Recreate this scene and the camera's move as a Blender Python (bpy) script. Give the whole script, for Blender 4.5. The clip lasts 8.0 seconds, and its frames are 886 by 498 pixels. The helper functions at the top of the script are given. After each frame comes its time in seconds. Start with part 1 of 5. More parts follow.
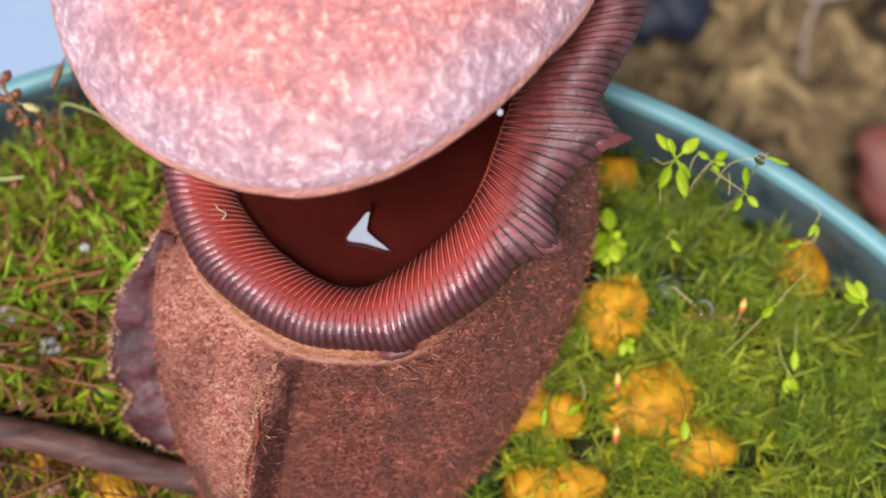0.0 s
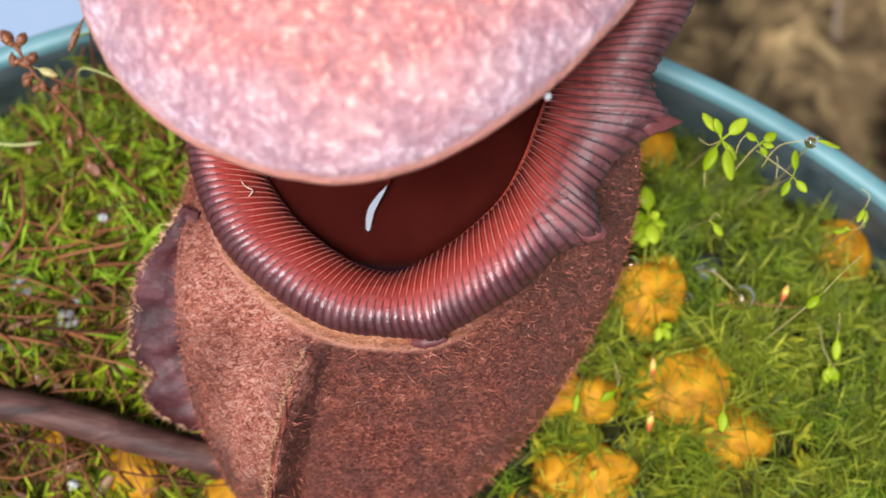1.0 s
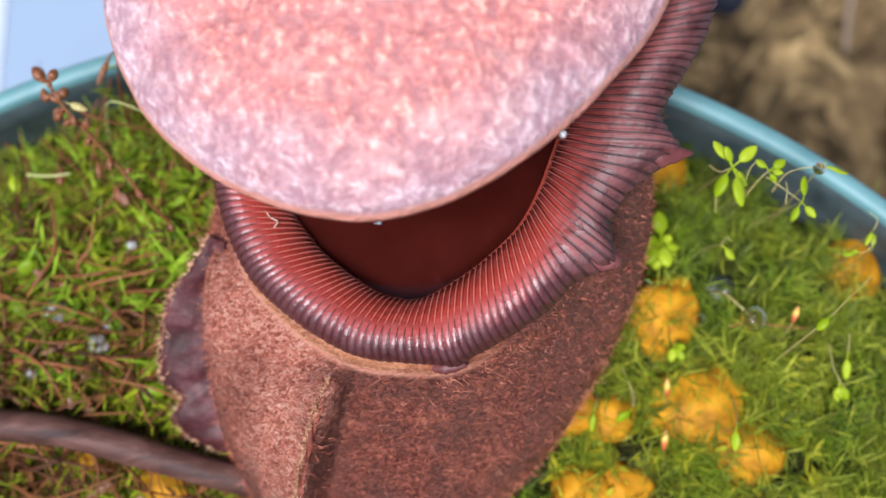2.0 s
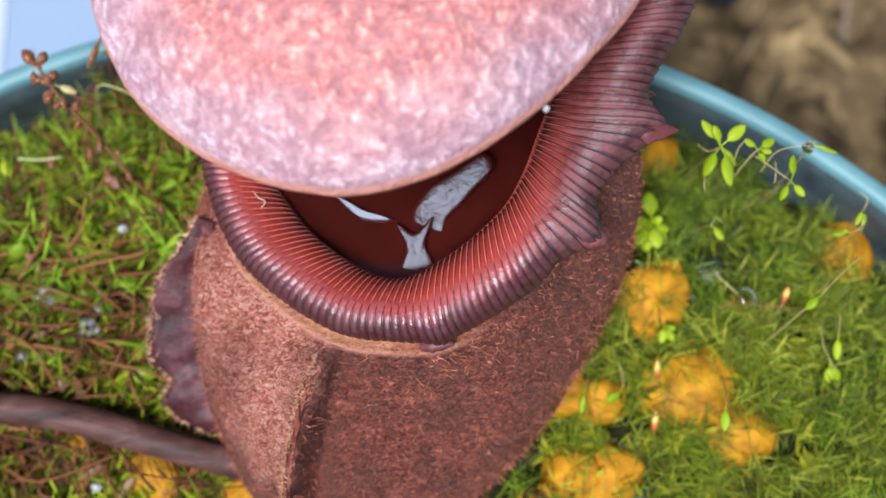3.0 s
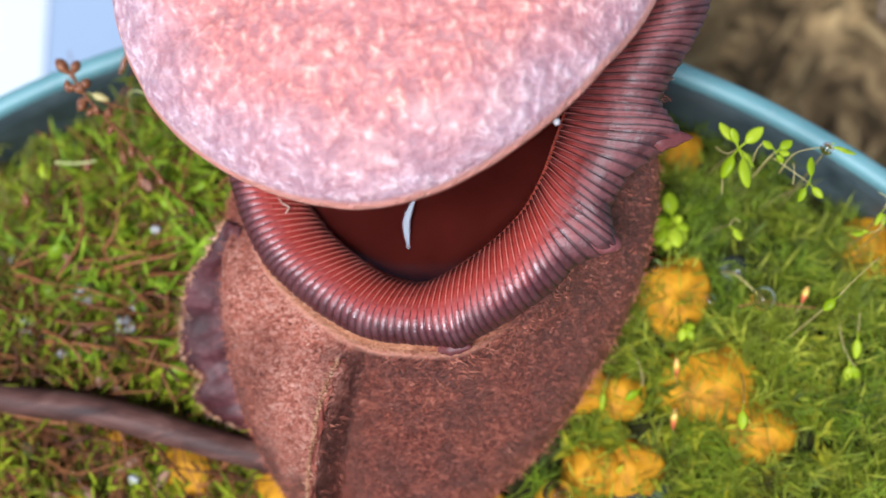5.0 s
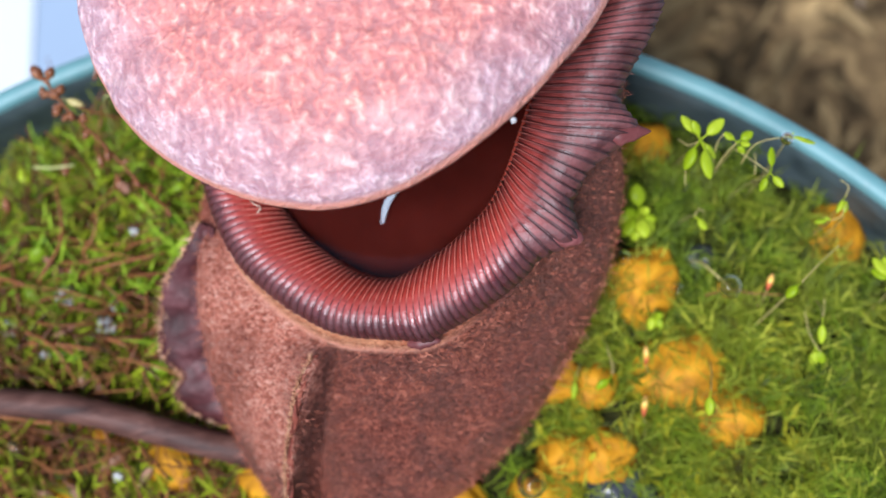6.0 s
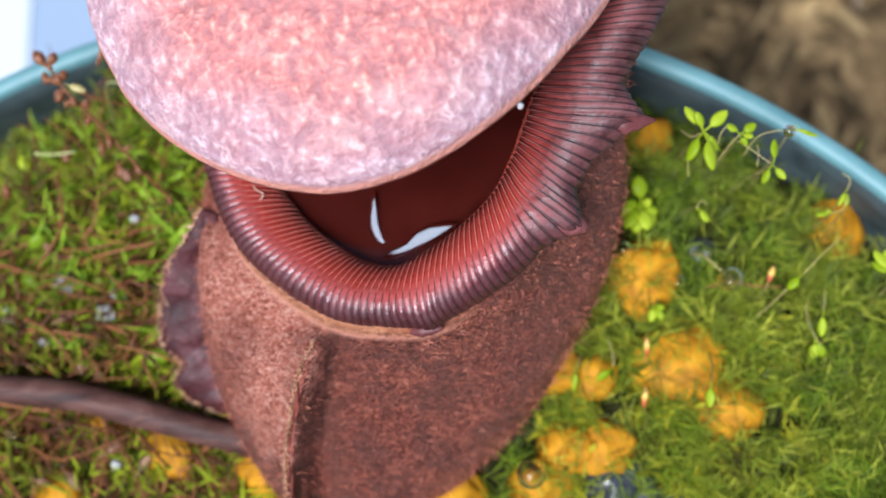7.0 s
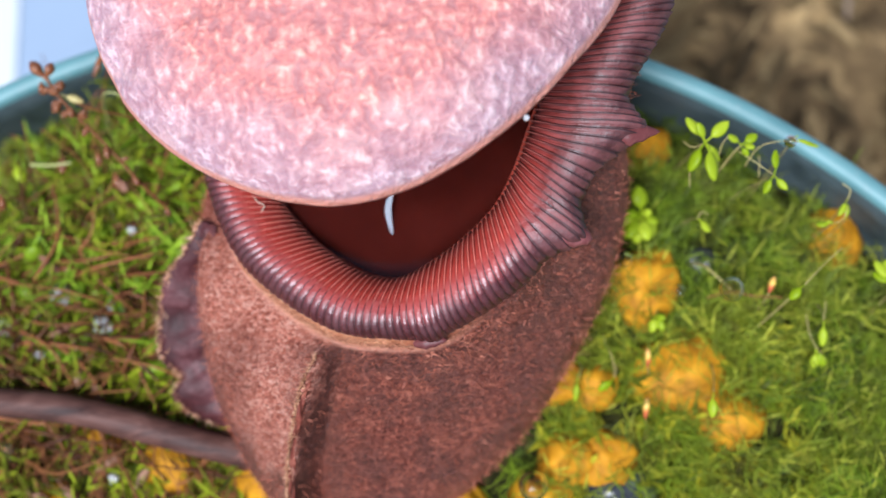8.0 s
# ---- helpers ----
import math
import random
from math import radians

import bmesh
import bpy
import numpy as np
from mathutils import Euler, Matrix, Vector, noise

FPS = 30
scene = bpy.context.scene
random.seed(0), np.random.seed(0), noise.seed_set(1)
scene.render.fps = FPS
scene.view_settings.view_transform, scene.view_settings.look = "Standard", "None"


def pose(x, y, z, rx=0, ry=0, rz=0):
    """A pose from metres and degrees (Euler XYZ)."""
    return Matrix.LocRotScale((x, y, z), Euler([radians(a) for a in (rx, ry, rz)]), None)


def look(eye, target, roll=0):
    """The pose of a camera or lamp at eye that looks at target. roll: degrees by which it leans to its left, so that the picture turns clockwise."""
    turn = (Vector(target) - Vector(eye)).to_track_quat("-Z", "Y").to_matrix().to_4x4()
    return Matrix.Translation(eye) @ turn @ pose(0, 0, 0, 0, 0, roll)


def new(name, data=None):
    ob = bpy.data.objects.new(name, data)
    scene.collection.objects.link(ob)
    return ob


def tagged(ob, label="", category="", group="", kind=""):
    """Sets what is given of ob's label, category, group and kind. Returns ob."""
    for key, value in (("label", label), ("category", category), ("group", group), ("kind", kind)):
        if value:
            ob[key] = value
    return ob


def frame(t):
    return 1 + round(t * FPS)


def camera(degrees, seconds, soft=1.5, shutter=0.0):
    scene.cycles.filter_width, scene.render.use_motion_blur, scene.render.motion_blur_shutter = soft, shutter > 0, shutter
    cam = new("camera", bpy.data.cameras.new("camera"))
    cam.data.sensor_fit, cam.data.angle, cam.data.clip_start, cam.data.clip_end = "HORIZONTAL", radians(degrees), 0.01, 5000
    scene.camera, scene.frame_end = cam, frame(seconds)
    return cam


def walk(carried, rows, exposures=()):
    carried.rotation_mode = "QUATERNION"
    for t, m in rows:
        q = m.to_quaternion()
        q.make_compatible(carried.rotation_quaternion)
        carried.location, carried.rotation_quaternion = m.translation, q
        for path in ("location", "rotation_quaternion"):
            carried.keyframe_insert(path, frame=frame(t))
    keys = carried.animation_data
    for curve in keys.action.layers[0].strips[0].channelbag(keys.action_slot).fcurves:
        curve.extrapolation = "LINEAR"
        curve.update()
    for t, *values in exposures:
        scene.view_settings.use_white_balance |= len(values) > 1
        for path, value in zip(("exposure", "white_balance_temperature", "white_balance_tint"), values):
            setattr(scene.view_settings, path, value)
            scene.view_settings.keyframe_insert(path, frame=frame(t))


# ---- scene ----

CM = 0.01

cam = camera(45, 8.0)
cam.data.dof.use_dof = True
cam.data.dof.focus_distance = 0.109
cam.data.dof.aperture_fstop = 16.0
walk(cam, [
    (0.0, pose(0.00919, -0.02339, 0.13313, 12.230, 1.904, -0.637)),
    (0.1, pose(0.00899, -0.02302, 0.13227, 12.375, 1.583, -0.472)),
    (0.2, pose(0.00879, -0.02265, 0.13140, 12.110, 1.360, -0.308)),
    (0.3, pose(0.00859, -0.02227, 0.13054, 11.367, 1.438, -0.143)),
    (0.4, pose(0.00839, -0.02190, 0.12967, 10.884, 1.970, 0.021)),
    (0.5, pose(0.00819, -0.02152, 0.12881, 11.041, 1.872, 0.186)),
    (0.6, pose(0.00769, -0.02083, 0.12895, 11.175, 1.368, 0.233)),
    (0.7, pose(0.00719, -0.02014, 0.12909, 11.033, 1.543, 0.281)),
    (0.8, pose(0.00669, -0.01945, 0.12922, 10.751, 1.960, 0.328)),
    (0.9, pose(0.00620, -0.01875, 0.12936, 9.787, 2.325, 0.376)),
    (1.0, pose(0.00570, -0.01806, 0.12950, 9.067, 1.861, 0.423)),
    (1.1, pose(0.00609, -0.01752, 0.13013, 8.396, 1.311, 0.313)),
    (1.2, pose(0.00647, -0.01697, 0.13077, 8.079, 1.385, 0.203)),
    (1.3, pose(0.00686, -0.01642, 0.13140, 7.983, 1.248, 0.092)),
    (1.4, pose(0.00725, -0.01588, 0.13203, 8.468, 1.566, -0.018)),
    (1.5, pose(0.00764, -0.01533, 0.13267, 8.314, 2.303, -0.128)),
    (1.6, pose(0.00607, -0.01530, 0.13312, 8.604, 2.206, -0.058)),
    (1.7, pose(0.00450, -0.01527, 0.13357, 8.801, 2.385, 0.012)),
    (2.8, pose(0.00815, -0.01797, 0.13340, 9.235, 2.914, 0.031)),
    (2.9, pose(0.00778, -0.01806, 0.13321, 9.032, 3.130, -0.007)),
    (3.0, pose(0.00741, -0.01816, 0.13303, 9.193, 3.091, -0.044)),
    (3.1, pose(0.00723, -0.01805, 0.13319, 9.112, 3.321, -0.035)),
    (3.2, pose(0.00705, -0.01795, 0.13336, 9.164, 3.121, -0.027)),
    (3.3, pose(0.00687, -0.01784, 0.13352, 9.175, 2.982, -0.018)),
    (3.4, pose(0.00669, -0.01774, 0.13369, 9.155, 3.101, -0.009)),
    (3.5, pose(0.00651, -0.01763, 0.13386, 9.224, 3.440, -0.000)),
    (3.6, pose(0.00710, -0.01727, 0.13392, 9.168, 3.241, -0.024)),
    (3.7, pose(0.00768, -0.01690, 0.13398, 9.130, 3.382, -0.047)),
    (3.8, pose(0.00826, -0.01654, 0.13404, 8.815, 3.790, -0.071)),
    (3.9, pose(0.00884, -0.01617, 0.13411, 8.486, 4.515, -0.095)),
    (4.0, pose(0.00942, -0.01581, 0.13417, 8.515, 4.685, -0.118)),
    (4.1, pose(0.00982, -0.01563, 0.13421, 8.264, 4.950, -0.042)),
    (4.2, pose(0.01021, -0.01546, 0.13426, 8.129, 4.730, 0.034)),
    (4.3, pose(0.01060, -0.01528, 0.13430, 8.104, 4.528, 0.111)),
    (4.4, pose(0.01099, -0.01511, 0.13434, 7.915, 4.943, 0.187)),
    (4.5, pose(0.01138, -0.01493, 0.13439, 7.605, 5.431, 0.263)),
    (4.6, pose(0.01114, -0.01501, 0.13464, 7.576, 5.446, 0.217)),
    (4.7, pose(0.01090, -0.01508, 0.13490, 7.640, 5.688, 0.170)),
    (5.8, pose(0.01175, -0.01253, 0.13819, 6.743, 5.794, -0.088)),
    (5.9, pose(0.01338, -0.01335, 0.13809, 7.113, 6.004, -0.611)),
    (6.0, pose(0.01501, -0.01418, 0.13800, 6.757, 6.042, -1.135)),
    (6.1, pose(0.01491, -0.01426, 0.13806, 6.894, 7.072, -1.024)),
    (6.2, pose(0.01482, -0.01434, 0.13813, 6.878, 7.486, -0.913)),
    (6.3, pose(0.01472, -0.01443, 0.13820, 6.920, 6.390, -0.801)),
    (6.4, pose(0.01462, -0.01451, 0.13826, 6.998, 5.958, -0.690)),
    (6.5, pose(0.01452, -0.01459, 0.13833, 7.121, 5.796, -0.579)),
    (6.6, pose(0.01431, -0.01489, 0.13825, 7.138, 5.549, -0.592)),
    (6.7, pose(0.01410, -0.01518, 0.13816, 7.101, 5.449, -0.605)),
    (6.8, pose(0.01389, -0.01547, 0.13808, 7.149, 5.794, -0.618)),
    (6.9, pose(0.01368, -0.01577, 0.13800, 7.164, 5.497, -0.631)),
    (7.0, pose(0.01347, -0.01606, 0.13791, 7.091, 5.435, -0.644)),
    (7.1, pose(0.01306, -0.01601, 0.13787, 6.681, 5.774, -0.695)),
    (7.2, pose(0.01266, -0.01595, 0.13782, 6.457, 5.987, -0.747)),
    (7.3, pose(0.01225, -0.01590, 0.13777, 6.553, 5.907, -0.799)),
    (7.4, pose(0.01184, -0.01585, 0.13773, 6.848, 5.529, -0.851)),
    (7.5, pose(0.01144, -0.01579, 0.13768, 7.048, 5.147, -0.903)),
    (7.6, pose(0.01141, -0.01571, 0.13769, 7.056, 5.072, -0.904)),
    (7.7, pose(0.01137, -0.01563, 0.13769, 7.380, 4.942, -0.906)),
    (7.8, pose(0.01134, -0.01555, 0.13770, 7.612, 4.505, -0.907)),
    (8.0, pose(0.01128, -0.01539, 0.13771, 7.399, 4.553, -0.910)),
], [(0.0, 0.48, 6950, 11), (0.5, 0.46, 6950, 11), (1.5, 0.56, 6850, 11), (2.9, 0.51, 6380, 10), (4.5, 0.53, 6380, 10), (8.0, 0.54, 6350, 10)])

# ---- light ----
SUN = Vector((-0.20, -0.32, 0.93)).normalized()
world = bpy.data.worlds.new("sky")
scene.world = world
world.use_nodes = True
wn = world.node_tree.nodes
sky = wn.new("ShaderNodeTexSky")
sky.sky_type = "NISHITA"
sky.sun_disc = False
sky.sun_elevation = math.asin(SUN.z)
sky.sun_rotation = math.atan2(SUN.x, SUN.y)
wn["Background"].inputs["Strength"].default_value = 0.07
world.node_tree.links.new(sky.outputs[0], wn["Background"].inputs["Color"])
sun_data = bpy.data.lights.new("sun", "SUN")
sun_data.energy = 4.15
sun_data.angle = radians(28)
sun_data.color = (0.93, 0.965, 1.07)
sun = new("sun", sun_data)
sun.matrix_world = look(SUN * 2, (0, 0, 0))


# ---- materials ----
class Shade:
    """A Principled material and short ways to wire its nodes."""

    def __init__(self, name, rough=0.6, metal=0.0, spec=0.5):
        self.mat = bpy.data.materials.new(name)
        self.mat.use_nodes = True
        self.nt = self.mat.node_tree
        self.bsdf = self.nt.nodes["Principled BSDF"]
        self.bsdf.inputs["Roughness"].default_value = rough
        self.bsdf.inputs["Metallic"].default_value = metal
        self.bsdf.inputs["Specular IOR Level"].default_value = spec

    def node(self, kind, **values):
        n = self.nt.nodes.new(kind)
        for k, v in values.items():
            n.inputs[k].default_value = v
        return n

    def link(self, a, b):
        self.nt.links.new(a, b)

    def place(self, stretch=(1, 1, 1)):
        c = self.node("ShaderNodeTexCoord")
        m = self.node("ShaderNodeMapping", Scale=stretch)
        self.link(c.outputs["Object"], m.inputs["Vector"])
        return m.outputs[0]

    def uv(self, stretch=(1, 1, 1)):
        c = self.node("ShaderNodeTexCoord")
        m = self.node("ShaderNodeMapping", Scale=stretch)
        self.link(c.outputs["UV"], m.inputs["Vector"])
        return m.outputs[0]

    def noise(self, scale, detail=4.0, rough=0.55, vec=None, distort=0.0):
        n = self.node("ShaderNodeTexNoise", Scale=scale, Detail=detail, Roughness=rough, Distortion=distort)
        self.link(vec if vec else self.place(), n.inputs["Vector"])
        return n.outputs["Fac"]

    def ramp(self, fac, *stops):
        r = self.node("ShaderNodeValToRGB")
        els = r.color_ramp.elements
        while len(els) < len(stops):
            els.new(0.5)
        for e, (p, c) in zip(els, stops):
            e.position, e.color = p, (*c, 1.0)
        self.link(fac, r.inputs["Fac"])
        return r.outputs["Color"]

    def mix(self, fac, a, b, mode="MIX"):
        m = self.nt.nodes.new("ShaderNodeMix")
        m.data_type, m.blend_type = "RGBA", mode
        for sock, val in ((m.inputs[0], fac), (m.inputs[6], a), (m.inputs[7], b)):
            if isinstance(val, (int, float)):
                sock.default_value = val
            elif isinstance(val, tuple):
                sock.default_value = (*val, 1.0)
            else:
                self.link(val, sock)
        return m.outputs[2]

    def math(self, op, a, b=0.0):
        m = self.nt.nodes.new("ShaderNodeMath")
        m.operation = op
        for sock, val in zip(m.inputs, (a, b)):
            if isinstance(val, (int, float)):
                sock.default_value = val
            else:
                self.link(val, sock)
        return m.outputs[0]

    def random(self):
        return self.node("ShaderNodeObjectInfo").outputs["Random"]

    def island(self):
        return self.node("ShaderNodeNewGeometry").outputs["Random Per Island"]

    def bump(self, height, strength, distance):
        b = self.node("ShaderNodeBump", Strength=strength, Distance=distance)
        self.link(height, b.inputs["Height"])
        self.link(b.outputs[0], self.bsdf.inputs["Normal"])

    def color(self, c):
        if isinstance(c, tuple):
            self.bsdf.inputs["Base Color"].default_value = (*c, 1.0)
        else:
            self.link(c, self.bsdf.inputs["Base Color"])
        return self

    def flesh(self, weight, c=None):
        self.bsdf.inputs["Subsurface Weight"].default_value = weight
        self.bsdf.inputs["Subsurface Radius"].default_value = (1.0, 0.4, 0.25)
        self.bsdf.inputs["Subsurface Scale"].default_value = 0.001
        return self


def lid_material():
    s = Shade("lid_skin", 0.45, spec=0.3)
    curl = s.math("ADD", s.math("MULTIPLY", s.noise(1050, 4, 0.55, distort=0.5), 0.62), s.math("MULTIPLY", s.noise(380, 3, 0.5, distort=0.6), 0.38))
    cells = s.node("ShaderNodeTexVoronoi", Scale=1150.0, Randomness=1.0)
    cells.feature = "SMOOTH_F1"
    warp = s.node("ShaderNodeVectorMath")
    warp.operation = "MULTIPLY_ADD"
    warp.inputs[1].default_value = (0.0016, 0.0016, 0.0016)
    swirl = s.node("ShaderNodeTexNoise", Scale=700.0, Detail=2.0)
    s.link(s.place(), swirl.inputs["Vector"])
    s.link(swirl.outputs["Color"], warp.inputs[0])
    s.link(s.place((1.0, 0.62, 1.0)), warp.inputs[2])
    s.link(warp.outputs[0], cells.inputs["Vector"])
    bead = s.math("SUBTRACT", 0.85, cells.outputs["Distance"])
    curl = s.math("ADD", s.math("MULTIPLY", curl, 0.56), s.math("MULTIPLY", bead, 0.44))
    # curled, worm-like wrinkles
    worm = s.math("SUBTRACT", 1.0, s.math("MULTIPLY", s.math("ABSOLUTE", s.math("SUBTRACT", s.noise(620, 2, 0.5, distort=1.1), 0.5)), 7.0))
    curl = s.math("ADD", s.math("MULTIPLY", curl, 0.88), s.math("MULTIPLY", s.math("MAXIMUM", worm, 0.0), 0.12))
    fine = s.noise(2200, 3, 0.6, distort=0.8)
    broad = s.noise(70, 3, 0.6)
    # wrinkle valleys are coloured darker and crests lighter, as shade and highlight
    pink = s.ramp(curl, (0.38, (0.40, 0.145, 0.145)), (0.48, (0.59, 0.185, 0.16)), (0.55, (0.66, 0.265, 0.22)), (0.63, (0.84, 0.48, 0.37)))
    mauve = s.ramp(curl, (0.38, (0.34, 0.20, 0.24)), (0.52, (0.46, 0.31, 0.35)), (0.62, (0.66, 0.50, 0.53)))
    edge = s.node("ShaderNodeSeparateXYZ")
    s.link(s.uv(), edge.inputs[0])
    rim = s.math("ADD", edge.outputs["Y"], s.math("MULTIPLY", s.math("SUBTRACT", broad, 0.5), 0.5))
    # long soft folds across the lid, their shade and highlights put into the colour
    folds_at = s.node("ShaderNodeMapping", Scale=(0.45, 1.7, 1.0), Rotation=(0.0, 0.0, -0.5))
    s.link(s.place(), folds_at.inputs["Vector"])
    folds = s.noise(210, 4, 0.6, vec=folds_at.outputs[0], distort=0.7)
    far = s.ramp(rim, (0.67, (0, 0, 0)), (0.94, (0.92, 0.92, 0.92)))
    c = s.mix(far, pink, mauve)
    c = s.mix(s.ramp(folds, (0.36, (0.3, 0.3, 0.3)), (0.52, (0, 0, 0))), c, (0.40, 0.13, 0.13))
    c = s.mix(s.ramp(folds, (0.54, (0, 0, 0)), (0.70, (0.3, 0.3, 0.3))), c, (0.82, 0.54, 0.49))
    lip = s.ramp(edge.outputs["Y"], (0.980, (0, 0, 0)), (0.990, (1, 1, 1)))
    c = s.mix(0.12, c, s.ramp(fine, (0.36, (0.28, 0.10, 0.09)), (0.68, (0.82, 0.56, 0.47))))
    c = s.mix(lip, c, (0.55, 0.23, 0.17))
    s.color(c)
    s.bump(s.math("ADD", s.math("ADD", curl, s.math("MULTIPLY", fine, 0.2)), s.math("MULTIPLY", folds, 0.6)), 0.55, 0.0011)
    return s.flesh(0.15).mat


def body_material():
    s = Shade("felted_skin", 0.42, spec=0.42)
    fuzz = s.noise(1250, 5, 0.7, vec=s.place((1, 1.7, 1)), distort=1.2)
    fine = s.noise(3200, 3, 0.6, vec=s.place((1, 1.8, 1)), distort=1.0)
    blotch = s.noise(190, 5, 0.65)
    broad = s.noise(60, 3, 0.6)
    red = s.ramp(fuzz, (0.39, (0.06, 0.010, 0.008)), (0.5, (0.155, 0.029, 0.019)), (0.61, (0.58, 0.18, 0.11)))
    dark = s.ramp(fuzz, (0.39, (0.028, 0.008, 0.007)), (0.60, (0.23, 0.072, 0.052)))
    lit_salmon = s.ramp(fuzz, (0.38, (0.20, 0.034, 0.022)), (0.5, (0.80, 0.25, 0.16)), (0.60, (1.0, 0.58, 0.44)))
    patchy = s.noise(420, 4, 0.6, distort=0.6)
    red = s.mix(s.ramp(patchy, (0.50, (0, 0, 0)), (0.64, (0.55, 0.55, 0.55))), red, (0.32, 0.09, 0.055))
    c = s.mix(s.ramp(blotch, (0.44, (0, 0, 0)), (0.57, (1, 1, 1))), red, dark)
    c = s.mix(s.ramp(broad, (0.5, (0, 0, 0)), (0.75, (0.3, 0.3, 0.3))), c, (0.26, 0.095, 0.055))
    c = s.mix(1.0, c, (0.86, 0.85, 0.87), "MULTIPLY")
    # the shoulder beside the front wing is paler: its highlights are put into the colour
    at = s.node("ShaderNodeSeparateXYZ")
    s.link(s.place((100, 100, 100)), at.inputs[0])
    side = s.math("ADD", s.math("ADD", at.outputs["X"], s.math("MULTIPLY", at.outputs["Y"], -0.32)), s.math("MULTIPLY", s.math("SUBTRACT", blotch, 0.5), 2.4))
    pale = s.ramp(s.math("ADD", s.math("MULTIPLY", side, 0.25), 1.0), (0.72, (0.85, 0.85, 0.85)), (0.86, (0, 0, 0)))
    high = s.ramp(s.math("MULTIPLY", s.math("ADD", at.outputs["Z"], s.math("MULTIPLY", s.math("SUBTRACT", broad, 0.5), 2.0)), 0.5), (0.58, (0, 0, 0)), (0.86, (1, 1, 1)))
    c = s.mix(s.math("MULTIPLY", pale, high), c, lit_salmon)
    uv = s.node("ShaderNodeSeparateXYZ")
    s.link(s.uv(), uv.inputs[0])
    v = s.math("ADD", uv.outputs["Y"], s.math("MULTIPLY", s.math("SUBTRACT", blotch, 0.5), 0.03))
    band = s.ramp(v, (0.03, (1, 1, 1)), (0.115, (1, 1, 1)), (0.14, (0, 0, 0)))
    tan = s.ramp(fuzz, (0.36, (0.56, 0.17, 0.075)), (0.62, (0.95, 0.46, 0.24)))
    front = s.ramp(s.math("ADD", s.math("MULTIPLY", s.math("ADD", at.outputs["X"], 3.0), 0.2), s.math("MULTIPLY", s.math("SUBTRACT", blotch, 0.5), 0.15)), (0.50, (0.85, 0.85, 0.85)), (0.76, (0, 0, 0)))
    c = s.mix(s.math("MULTIPLY", band, front), c, tan)
    ridge = s.ramp(v, (0.10, (0, 0, 0)), (0.125, (1, 1, 1)), (0.152, (0, 0, 0)))
    c = s.mix(s.math("MULTIPLY", s.math("MULTIPLY", ridge, front), 0.85), c, (0.92, 0.42, 0.29))
    c = s.mix(0.2, c, s.ramp(fine, (0.4, (0.08, 0.016, 0.011)), (0.66, (0.65, 0.25, 0.16))))
    s.color(c)
    s.bump(s.math("ADD", s.math("ADD", fuzz, s.math("MULTIPLY", fine, 0.5)), s.math("MULTIPLY", patchy, 0.5)), 0.9, 0.0008)
    return s.flesh(0.05).mat


